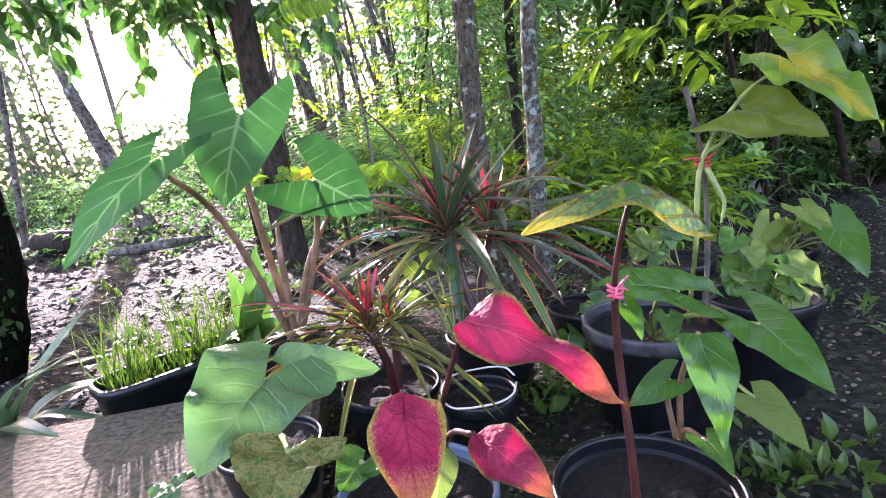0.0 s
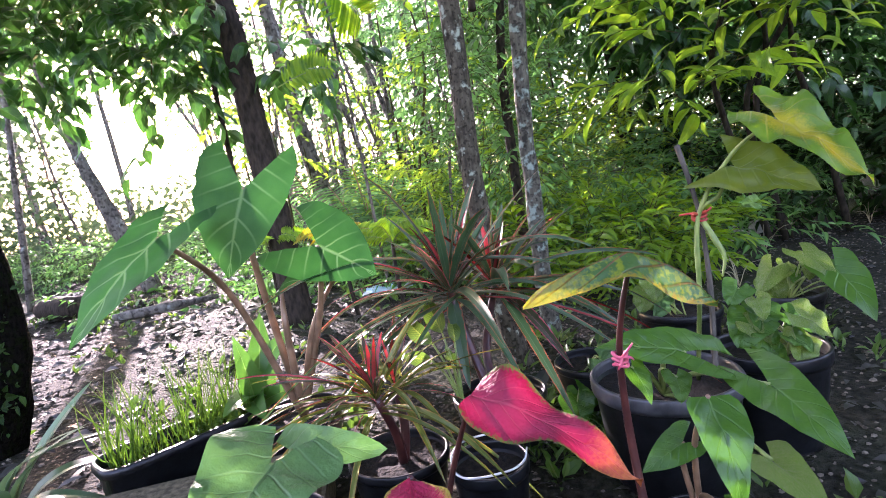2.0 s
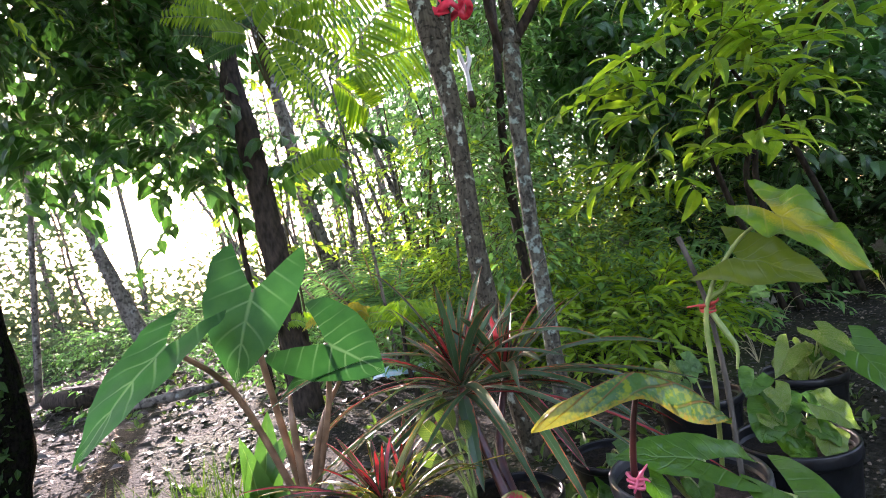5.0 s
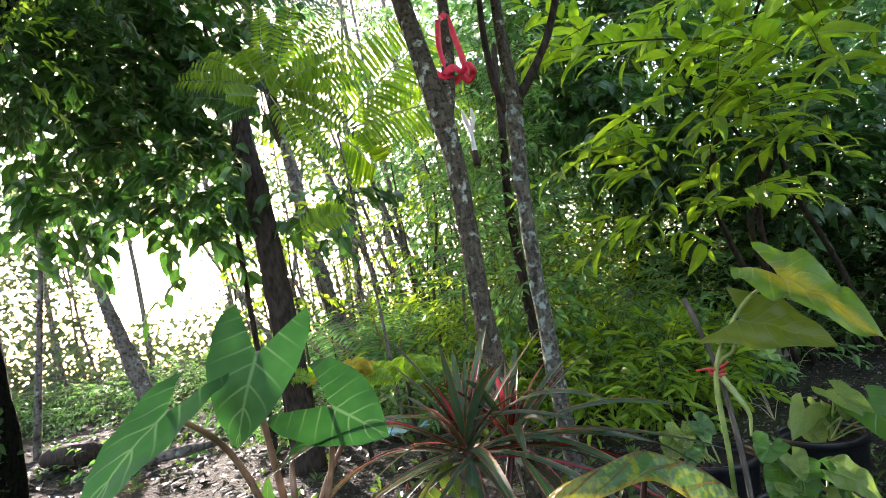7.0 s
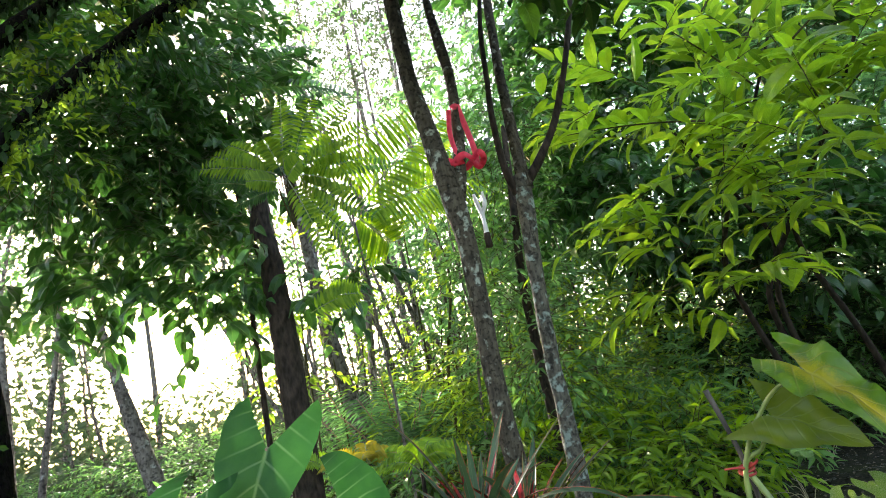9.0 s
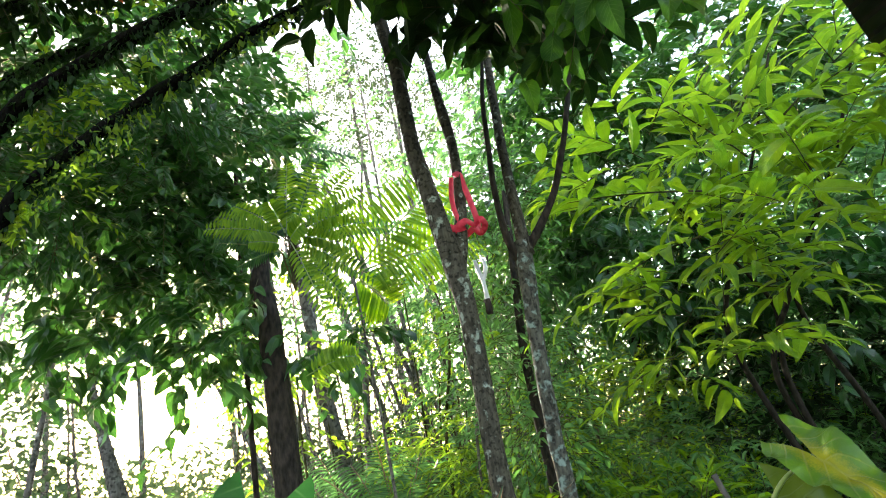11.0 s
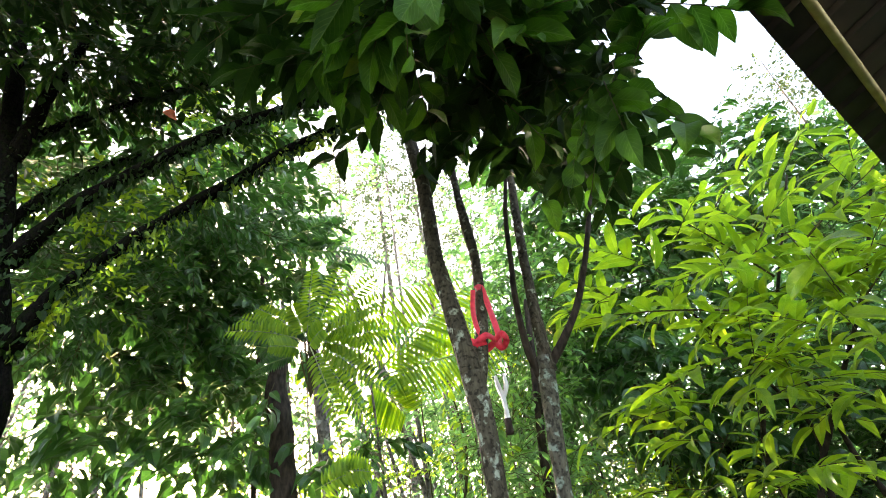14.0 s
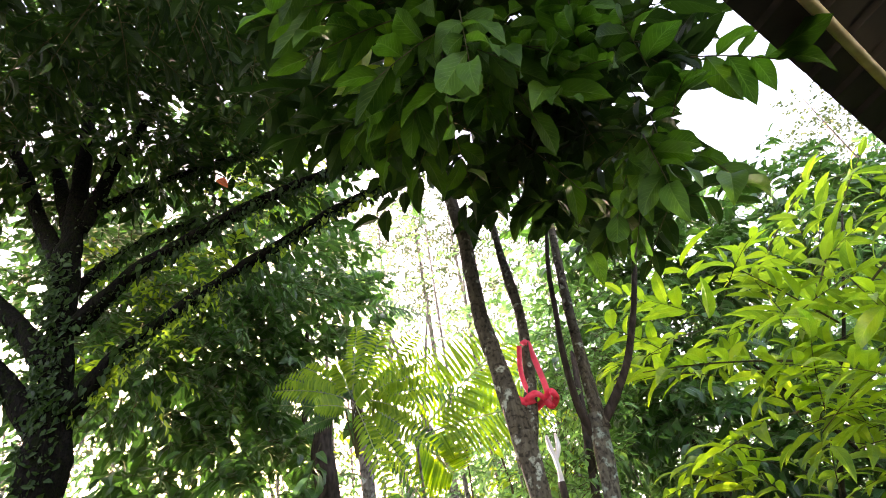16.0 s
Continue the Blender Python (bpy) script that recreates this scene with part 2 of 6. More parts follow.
def leaf_template(kind, width, rows=8, cols=2, fold=0.25, bow=0.12, wave=0.0, lobe=0.0, twist=0.0, seed=0, spread=0.4, arch=0.0, crumple=0.0):
    """A leaf of length 1 along +y from its stalk, facing +z. Lobes reach behind the stalk by `lobe`."""
    V, F, UV = [], [], []
    rnd = random.Random(seed)
    ph = rnd.uniform(0, 6)
    vs = [-lobe + (1 + lobe) * i / rows for i in range(rows + 1)] if lobe else [i / rows for i in range(rows + 1)]
    f = WIDTHS[kind]
    for s in (-1, 1):
        base = len(V)
        for v in vs:
            if v < 0:
                q = -v / lobe
                inner = spread * width * q ** 0.9
                outer = max(inner, width * (1 + 0.06 * math.sin(math.pi * q) - (1 - spread) * q ** 3))
                if q > 0.999:
                    outer = inner
            else:
                inner, outer = 0.0, width * f(v)
            for c in range(cols + 1):
                a = c / cols
                x = inner + (outer - inner) * a
                z = fold * x + bow * (1 - (2 * max(v, 0) - 0.7) ** 2) - bow * 0.5 - (0.35 * v * v if v < 0 else 0)
                z += arch * 4 * v * (1 - v)
                z += wave * a * math.sin(11 * v + ph + s) * width
                z += crumple * noise.noise(Vector((s * x * 6 + seed, v * 5, seed * 0.7)))
                th = twist * v
                V.append((s * x * math.cos(th) + z * math.sin(th), v, z * math.cos(th) - s * x * math.sin(th)))
                UV.append((s * (x / (width + 1e-6) if v < 0 else a), v))
        w = cols + 1
        for i in range(rows):
            for c in range(cols):
                a = base + i * w + c
                q = (a, a + 1, a + 1 + w, a + w)
                F.append(q if s > 0 else q[::-1])
    return np.array(V), F, np.array(UV)


def frame_of(direction, facing):
    y = Vector(direction).normalized()
    z = Vector(facing)
    z = z - y * z.dot(y)
    if z.length < 1e-4:
        z = Vector((0.3, 0.2, 1)) - y * y.z
    z.normalize()
    x = y.cross(z)
    return Matrix((x, y, z)).transposed()


def leaf_pose(base, tip, facing):
    d = Vector(tip) - Vector(base)
    return Matrix.Translation(base) @ (frame_of(d, facing) * d.length).to_4x4()


def leaves_mesh(name, temps, poses, mat):
    """One mesh of many leaves; poses: 4x4 matrices, templates taken in turn."""
    Vs, Fs, Us, at = [], [], [], 0
    arr = np.array([np.array(m) for m in poses])
    for k, (tv, tf, tu) in enumerate(temps):
        sub = arr[k :: len(temps)]
        if not len(sub):
            continue
        v = np.einsum("nij,vj->nvi", sub[:, :3, :3], tv) + sub[:, None, :3, 3]
        f = np.array(tf)[None] + (np.arange(len(sub)) * len(tv))[:, None, None] + at
        Vs.append(v.reshape(-1, 3)), Fs.append(f.reshape(-1, 4)), Us.append(np.tile(tu, (len(sub), 1)))
        at += len(sub) * len(tv)
    V, F, U = np.concatenate(Vs), np.concatenate(Fs), np.concatenate(Us)
    me = bpy.data.meshes.new(name)
    me.vertices.add(len(V))
    me.vertices.foreach_set("co", V.astype(np.float32).ravel())
    me.loops.add(F.size)
    me.loops.foreach_set("vertex_index", F.astype(np.int32).ravel())
    me.polygons.add(len(F))
    me.polygons.foreach_set("loop_start", np.arange(0, F.size, 4, dtype=np.int32))
    me.polygons.foreach_set("use_smooth", np.ones(len(F), bool))
    lay = me.uv_layers.new(name="UVMap")
    lay.data.foreach_set("uv", U[F.ravel()].astype(np.float32).ravel())
    me.materials.append(mat)
    me.update(calc_edges=True)
    me.validate()
    return me


def spray(rnd, start, direction, length, count, size, droop=0.4, sag=0.25, spread=0.9):
    """A twig with alternate leaves: its points and the leaves' poses."""
    d = Vector(direction).normalized()
    side = d.cross(Vector((0, 0, 1)))
    side = side.normalized() if side.length > 1e-3 else Vector((1, 0, 0))
    pts, out = [], []
    for i in range(5):
        t = i / 4
        pts.append(Vector(start) + d * length * t + Vector((0, 0, -sag * length * t * t)))
    for i in range(count):
        t = 0.12 + 0.88 * (i + 0.5) / count
        p = Vector(start) + d * length * t + Vector((0, 0, -sag * length * t * t))
        s = 1 if i % 2 else -1
        if i == count - 1:
            s = 0
        away = d * rnd.uniform(0.5, 0.9) + side * s * spread * rnd.uniform(0.7, 1.1) + Vector((0, 0, -droop * rnd.uniform(0.4, 1.6) + rnd.gauss(0, 0.25)))
        up = Vector((rnd.gauss(0, 0.45), rnd.gauss(0, 0.45), 1))
        L = size * rnd.uniform(0.55, 1.25) * (1.0 if t < 0.85 else 0.8)
        out.append(leaf_pose(p, p + away.normalized() * L, up))
    return pts, out


def crown(rnd, blobs, sprays, length, count, size, droop=0.4, sag=0.25, hollow=0.25, lift=0.1):
    """Sprays that fill ellipsoid blobs (centre, radii), pointing outwards."""
    twigs, poses = [], []
    weights = [b[1][0] * b[1][1] * b[1][2] for b in blobs]
    for _ in range(sprays):
        c, r = rnd.choices(blobs, weights)[0]
        while True:
            q = Vector((rnd.uniform(-1, 1), rnd.uniform(-1, 1), rnd.uniform(-1, 1)))
            if hollow < q.length < 1:
                break
        p = Vector((c[0] + q.x * r[0], c[1] + q.y * r[1], c[2] + q.z * r[2]))
        d = Vector((q.x, q.y, q.z * 0.5)).normalized() + Vector((rnd.gauss(0, 0.6), rnd.gauss(0, 0.6), rnd.gauss(lift, 0.4)))
        tw, lv = spray(rnd, p, d, length * rnd.uniform(0.6, 1.3), count, size, droop, sag)
        twigs.append((tw, (0.003, 0.0012), 3, 1))
        poses += lv
    return twigs, poses


def thing(name, label, category, group="", kind="", place=(0, 0, 0)):
    ob = new(name)
    ob.location = place
    return tagged(ob, label, category, group, kind)


# A leaf green darkened so that the colour itself carries the shade.
L_SHADE_TONED = leaf_mat("shade_toned_leaf", (0.006, 0.018, 0.005), (0.02, 0.05, 0.008), (0.04, 0.08, 0.016), 8, 0.3, 0.55, 0.35, glow=1.4, spec=0.15)
# The greyer green puts the haze of distance into the leaf colour.
L_FAR = leaf_mat("haze_grey_far_leaf", (0.036, 0.07, 0.032), (0.088, 0.135, 0.06), None, through=0.45, glow=0.75, rough=0.6, spec=0.2)
L_CANOPY_PART = leaf_mat("dark_single_leaf", (0.012, 0.040, 0.008), (0.045, 0.12, 0.014), (0.10, 0.19, 0.04), 9, 0.45, 0.5, 0.46, True, glow=1.6, spec=0.14)
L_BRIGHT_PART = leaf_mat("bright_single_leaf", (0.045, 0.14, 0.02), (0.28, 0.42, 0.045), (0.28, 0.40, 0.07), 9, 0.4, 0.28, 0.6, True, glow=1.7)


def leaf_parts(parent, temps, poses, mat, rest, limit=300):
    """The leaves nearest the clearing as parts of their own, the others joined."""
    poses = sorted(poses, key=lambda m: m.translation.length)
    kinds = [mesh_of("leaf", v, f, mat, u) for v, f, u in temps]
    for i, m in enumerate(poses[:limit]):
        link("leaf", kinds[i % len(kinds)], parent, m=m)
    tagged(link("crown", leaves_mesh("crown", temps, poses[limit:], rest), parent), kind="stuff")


T_OVAL = [leaf_template("oval", w, 3, 1, fo, bo, seed=i) for i, (w, fo, bo) in enumerate(((0.22, 0.3, 0.1), (0.26, 0.2, 0.16), (0.20, 0.4, 0.05)))]
T_BIG = [leaf_template("oval", w, 8, 2, fo, bo, 0.12, seed=i) for i, (w, fo, bo) in enumerate(((0.26, 0.3, 0.12), (0.29, 0.22, 0.18), (0.24, 0.4, 0.08)))]
T_LANCE = [leaf_template("lance", w, 7, 1, fo, bo, seed=i) for i, (w, fo, bo) in enumerate(((0.15, 0.35, 0.12), (0.17, 0.25, 0.18), (0.13, 0.45, 0.06)))]
T_SHRUB = [leaf_template("oval", w, 8, 2, fo, bo, 0.08, seed=i) for i, (w, fo, bo) in enumerate(((0.15, 0.35, 0.12), (0.17, 0.25, 0.16), (0.14, 0.45, 0.06)))]
T_PINNA = [leaf_template("lance", 0.15, 5, 1, 0.3, 0.08)]
T_FAR = [(np.array([(0, 0, 0), (0.27, 0.45, 0.07), (0, 1, 0), (-0.27, 0.45, 0.07)]), [(0, 1, 2, 3)], np.array([(0, 0), (1, 0.45), (0, 1), (-1, 0.45)]))]
T_BIG_FAR = [leaf_template("oval", w, 4, 1, fo, bo, 0.12, seed=i) for i, (w, fo, bo) in enumerate(((0.26, 0.3, 0.12), (0.29, 0.22, 0.18), (0.24, 0.4, 0.08)))]
T_SHRUB_FAR = [leaf_template("oval", w, 4, 1, fo, bo, 0.08, seed=i) for i, (w, fo, bo) in enumerate(((0.15, 0.35, 0.12), (0.17, 0.25, 0.16), (0.14, 0.45, 0.06)))]
T_SMALL = [leaf_template("oval", w, 3, 1, fo, 0.08, seed=i) for i, (w, fo) in enumerate(((0.25, 0.2), (0.3, 0.3)))]
T_BLADE = [leaf_template("blade", 0.03, 5, 1, 0.4, b, seed=i) for i, b in enumerate((0.1, 0.25, 0.02))]

L_BROWNED = leaf_mat("browned_leaf", (0.13, 0.15, 0.025), (0.22, 0.19, 0.04), (0.3, 0.26, 0.10), 6, 0.5, 0.5, 0.4, True, spots=(0.05, 0.12, 0.018), spot_scale=14, crinkle=0.3)
L_RUST = leaf_mat("rust_leaf", (0.22, 0.05, 0.02), (0.36, 0.10, 0.04), (0.3, 0.12, 0.05), 6, 0.5, 0.5, 0.4, True)
ELLIPSE = leaf_template("oval", 0.26, 12, 4, 0.25, 0.15, 0.04, seed=7)


def single_leaf(template, base, tip, facing, mat, parent, label=""):
    """One leaf of its own, its stalk's end at base."""
    v, f, u = template
    key = "leaf_" + mat.name + str(id(template))
    me = made_leaves.get(key) or mesh_of("leaf", v, f, mat, u)
    made_leaves[key] = me
    return link("leaf", me, parent, label, leaf_pose(base, tip, facing))


made_leaves = {}

# ---------------------------------------------------------------- ground


def ground_height(x, y):
    far = max(0.0, math.hypot(x, y) - 3.0)
    h = 0.02 * noise.noise(Vector((x * 1.7, y * 1.7, 0))) + 0.006 * noise.noise(Vector((x * 9, y * 9, 3)))
    return h + min(far, 20) * 0.012 * noise.noise(Vector((x * 0.3, y * 0.3, 7)))


def make_ground():
    xs = np.concatenate([-np.geomspace(300, 4, 22), np.linspace(-3.8, 3.8, 110), np.geomspace(4, 300, 22)])
    ys = np.concatenate([-np.geomspace(300, 2, 16), np.linspace(-1.8, 6, 110), np.geomspace(6.2, 300, 24)])
    V = [(x, y, ground_height(x, y)) for y in ys for x in xs]
    w = len(xs)
    F = [(j * w + i, j * w + i + 1, (j + 1) * w + i + 1, (j + 1) * w + i) for j in range(len(ys) - 1) for i in range(w - 1)]
    tagged(link("ground", mesh_of("ground", V, F, SOIL)), "dark damp forest soil with gravel and fallen leaves", "ground", kind="structure")


make_ground()


def make_slab():
    bm = bmesh.new()
    ring = [bm.verts.new(p) for p in ((-1.55, 0.97, 0.115), (-0.36, 1.24, 0.115), (-0.20, 0.30, 0.115), (-0.35, -0.70, 0.115), (-1.85, -0.55, 0.115))]
    top = bm.faces.new(ring[::-1])
    low = bmesh.ops.extrude_face_region(bm, geom=[top])
    bmesh.ops.translate(bm, vec=(0, 0, -0.215), verts=[v for v in low["geom"] if isinstance(v, bmesh.types.BMVert)])
    bmesh.ops.recalc_face_normals(bm, faces=bm.faces[:])
    bmesh.ops.bevel(bm, geom=bm.edges[:], offset=0.014, segments=3, affect="EDGES")
    me = bpy.data.meshes.new("slab")
    bm.to_mesh(me)
    bm.free()
    me.materials.append(CONCRETE)
    tagged(link("pavement", me), "rough weathered concrete slab beside the planter", "pavement", kind="structure")


make_slab()

# ---------------------------------------------------------------- trees
rng = random.Random(5)


def tree(name, label, group=""):
    return thing(name, label, "tree", group)


def pair_trees():
    a = tree("tree", "slim tree with lichen-spotted bark forking into two limbs", "lichen trees")
    limb("trunk", [(0.211, 1.9, -0.054), (0.173, 1.9, 0.181), (0.116, 1.9, 0.678), (0.118, 1.9, 1.022), (0.113, 1.9, 1.304), (0.095, 1.9, 1.529)],
         [0.050, 0.042, 0.037, 0.035, 0.037, 0.046], BARK_PALE, a, 16, 10, 0.14)
    limb("limb", [(0.095, 1.9, 1.529), (0.06, 1.9, 1.742), (0.014, 1.9, 2.045), (-0.002, 1.9, 2.453), (-0.04, 1.88, 2.821), (-0.034, 1.86, 3.197), (-0.014, 1.8, 4.007)],
         [0.046, 0.038, 0.034, 0.032, 0.03, 0.027, 0.018], BARK_PALE, a, 12, 8, 0.2)
    limb("limb", [(0.114, 1.9, 1.492), (0.161, 1.93, 1.724), (0.184, 1.96, 1.99), (0.174, 1.98, 2.209), (0.155, 2, 2.495), (0.145, 2, 2.889), (0.153, 2, 3.518)],
         [0.034, 0.025, 0.022, 0.025, 0.018, 0.015, 0.01], BARK_PALE, a, 10, 8, 0.2)
    b = tree("tree", "slim pale-barked tree forking into three thin limbs", "lichen trees")
    limb("trunk", [(0.383, 2.2, 0.013), (0.37, 2.2, 0.261), (0.372, 2.2, 0.657), (0.37, 2.2, 0.826), (0.387, 2.2, 1.214), (0.423, 2.2, 1.654)],
         [0.042, 0.036, 0.033, 0.031, 0.032, 0.040], BARK_LICHEN, b, 14, 10, 0.16, seed=4)
    limb("limb", [(0.43, 2.2, 1.59), (0.429, 2.2, 1.764), (0.431, 2.2, 2.013), (0.44, 2.2, 2.263), (0.47, 2.2, 2.697), (0.538, 2.2, 3.22), (0.714, 2.2, 4.107)],
         [0.038, 0.028, 0.025, 0.023, 0.02, 0.016, 0.012], BARK_PALE, b, 10, 8, 0.15)
    limb("limb", [(0.388, 2.2, 1.573), (0.354, 2.18, 1.718), (0.349, 2.16, 1.95), (0.365, 2.16, 2.125), (0.388, 2.14, 2.405), (0.475, 2.1, 2.857)],
         [0.02, 0.017, 0.014, 0.013, 0.011, 0.008], BARK_DARK, b, 8, 8, 0.15)
    limb("limb", [(0.437, 2.2, 1.613), (0.522, 2.18, 1.715), (0.623, 2.16, 1.873), (0.733, 2.12, 2.152), (0.845, 2.1, 2.525), (0.867, 2.05, 2.751)],
         [0.026, 0.02, 0.017, 0.014, 0.012, 0.008], BARK_DARK, b, 8, 8, 0.15)
    blobs = [((0.253, 1.162, 2.705), (0.55, 0.45, 0.38)), ((0.667, 1.17, 2.468), (0.22, 0.35, 0.34)), ((0.773, 1.298, 2.306), (0.13, 0.25, 0.24)), ((-0.112, 1, 2.812), (0.45, 0.4, 0.3)),
             ((0.597, 1.48, 2.271), (0.16, 0.25, 0.2)), ((0.378, 1.494, 2.472), (0.25, 0.25, 0.16)), ((0.12, 0.75, 2.671), (0.38, 0.45, 0.35)), ((0.465, 1.653, 2.496), (0.32, 0.25, 0.2))]
    tw, lv = crown(random.Random(11), blobs, 275, 0.28, 7, 0.16, 0.3, 0.25)
    bundle("twig", tw, TWIG, a)
    # Leaves past the nearest ones get the darker green as painted-in shade.
    leaf_parts(a, T_BIG, lv, L_CANOPY_PART, L_SHADE_TONED)
    # Brighter copies of the crown leaf, with sun from behind put into the colour.
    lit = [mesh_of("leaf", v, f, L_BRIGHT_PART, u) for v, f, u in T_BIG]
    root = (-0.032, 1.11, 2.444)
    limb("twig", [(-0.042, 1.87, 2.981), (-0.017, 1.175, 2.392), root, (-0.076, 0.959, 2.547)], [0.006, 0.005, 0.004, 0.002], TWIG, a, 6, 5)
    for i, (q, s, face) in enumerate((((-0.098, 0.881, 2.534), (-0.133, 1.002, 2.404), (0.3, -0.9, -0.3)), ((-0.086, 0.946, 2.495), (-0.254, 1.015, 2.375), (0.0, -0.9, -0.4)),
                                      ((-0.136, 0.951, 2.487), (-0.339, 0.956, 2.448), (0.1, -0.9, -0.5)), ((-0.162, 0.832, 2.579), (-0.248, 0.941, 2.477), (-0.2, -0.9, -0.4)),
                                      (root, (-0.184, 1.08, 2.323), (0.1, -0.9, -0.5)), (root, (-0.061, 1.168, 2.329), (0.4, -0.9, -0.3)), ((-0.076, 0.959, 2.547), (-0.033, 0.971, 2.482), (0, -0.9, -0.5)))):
        link("leaf", lit[i % 3], a, "bright green leaf with backlight painted in", leaf_pose(q, s, face))


pair_trees()


def arching_tree():
    t = tree("tree", "dark mossy tree with long arching branches and dense small leaves")
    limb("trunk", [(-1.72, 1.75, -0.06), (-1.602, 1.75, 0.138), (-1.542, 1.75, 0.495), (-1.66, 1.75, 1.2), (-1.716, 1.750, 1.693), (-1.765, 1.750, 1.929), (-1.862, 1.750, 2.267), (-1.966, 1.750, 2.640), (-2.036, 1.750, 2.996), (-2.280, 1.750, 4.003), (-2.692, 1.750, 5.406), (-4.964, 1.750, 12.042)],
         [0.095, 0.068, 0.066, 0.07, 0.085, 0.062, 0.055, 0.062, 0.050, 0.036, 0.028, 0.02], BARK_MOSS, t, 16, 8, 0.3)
    arcs = [
        ([(-1.682, 1.750, 1.832), (-1.565, 1.750, 2.036), (-1.455, 1.760, 2.150), (-1.206, 1.780, 2.354), (-0.920, 1.800, 2.543), (-0.634, 1.820, 2.736), (-0.384, 1.840, 2.863), (-0.180, 1.850, 2.941)], [0.047, 0.033, 0.029, 0.027, 0.025, 0.022, 0.018, 0.012]),
        ([(-1.807, 1.750, 2.242), (-1.546, 1.720, 2.491), (-1.304, 1.720, 2.635), (-1.047, 1.720, 2.768), (-0.758, 1.740, 2.903), (-0.475, 1.760, 2.991), (-0.129, 1.780, 3.031)], [0.047, 0.031, 0.030, 0.027, 0.026, 0.022, 0.016]),
        ([(-2.080, 1.800, 2.967), (-1.963, 1.820, 3.103), (-1.665, 1.850, 3.247), (-1.382, 1.900, 3.385), (-1.112, 1.950, 3.486), (-0.869, 2.000, 3.569)], [0.039, 0.022, 0.019, 0.017, 0.014, 0.009]),
        ([(-1.933, 1.800, 2.497), (-1.860, 1.900, 2.760), (-1.709, 1.950, 2.921), (-1.495, 2.000, 3.038)], [0.033, 0.021, 0.017, 0.010]),
        ([(-1.813, 1.750, 2.038), (-2.023, 1.720, 2.267), (-2.308, 1.700, 2.510), (-2.909, 1.680, 2.945)], [0.065, 0.044, 0.039, 0.029]),
        ([(-1.730, 1.750, 1.716), (-1.953, 1.720, 1.973), (-2.173, 1.700, 2.159), (-2.799, 1.680, 2.533)], [0.065, 0.042, 0.034, 0.026]),
        ([(-1.985, 1.750, 2.644), (-2.229, 1.760, 2.969), (-2.587, 1.780, 3.526), (-3.236, 1.800, 4.430), (-4.925, 1.850, 6.707)], [0.052, 0.039, 0.034, 0.029, 0.019]),
        ([(-2.002, 1.750, 2.830), (-2.383, 1.780, 3.521), (-2.904, 1.800, 4.261), (-3.644, 1.850, 5.586)], [0.044, 0.029, 0.023, 0.016]),
        ([(-1.975, 1.750, 2.862), (-1.923, 1.760, 3.385), (-1.877, 1.780, 3.664), (-1.847, 1.800, 4.382), (-2.112, 1.850, 6.178)], [0.042, 0.029, 0.023, 0.018, 0.013]),
    ]
    hairs, lit = [], []
    for p in spline([(-1.60, 1.72, 0.1), (-1.545, 1.72, 0.5), (-1.58, 1.72, 0.85), (-1.66, 1.70, 1.2), (-1.716, 1.750, 1.693), (-1.765, 1.750, 1.929), (-1.862, 1.750, 2.267), (-1.966, 1.750, 2.640)], 40):
        for _ in range(9):
            q = p + Vector((rng.gauss(0, 0.045), rng.uniform(-0.09, -0.03), rng.gauss(0, 0.03)))
            hairs.append(leaf_pose(q, q + Vector((rng.gauss(0, 0.02), -0.012, rng.uniform(-0.04, 0.03))), (rng.gauss(0, 1), -1, rng.gauss(0, 1))))
    for k, (pts, rad) in enumerate(arcs):
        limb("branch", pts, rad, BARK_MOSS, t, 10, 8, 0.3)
        line = spline(pts, 22)
        for i, p in enumerate(line):
            for _ in range(10):
                q = p + Vector((rng.gauss(0, 0.015), rng.gauss(0, 0.015), rng.gauss(-0.012, 0.018)))
                out = hairs if k or rng.random() > 0.35 else lit
                out.append(leaf_pose(q, q + Vector((rng.gauss(0, 0.018), rng.gauss(0, 0.012), rng.uniform(-0.06, 0.025))), (rng.gauss(0, 1), rng.gauss(0, 1), 1)))
        if k == 0:
            for p in line[15:75:2]:
                fall = rng.uniform(0.05, 0.16)
                for j in range(9):
                    q = p + Vector((rng.gauss(0, 0.008), 0.01 + rng.gauss(0, 0.008), -fall * j / 8))
                    lit.append(leaf_pose(q, q + Vector((rng.gauss(0, 0.016), rng.gauss(0, 0.01), -0.022)), (rng.gauss(0, 1), -1, 0.3)))
    tagged(link("epiphyte", leaves_mesh("epiphyte", T_SMALL, hairs, L_SHADE_TONED), t, "tiny ferns and moss on the branches"), kind="stuff")
    # Same epiphytes as above, sunlight put into a brighter leaf colour.
    tagged(link("creeper", leaves_mesh("creeper", T_SMALL, lit, L_BRIGHT), t, "small branch epiphytes with sunlight painted in as yellow-green"), kind="stuff")
    # Upper blobs reach overhead beyond the view, added to block sky light.
    blobs = [((-2.053, 1.75, 3.9), (1.3, 0.5, 0.7)), ((-0.876, 1.8, 3.9), (0.9, 0.4, 0.4)), ((-2.253, 1.0, 3.9), (0.9, 0.6, 0.7)), ((-0.988, 0.726, 3.6), (1.0, 0.7, 0.4)), ((-1.35, 2.1, 3.35), (0.6, 0.2, 0.3))]
    tw, lv = crown(random.Random(12), blobs, 1150, 0.27, 9, 0.105, 0.4, 0.3, 0.0)
    bundle("twig", tw, TWIG, t)
    # Top and front leaves of this crown have shade darkened into their green.
    tagged(link("crown", leaves_mesh("crown", T_OVAL, lv, L_SHADE_TONED), t), kind="stuff")
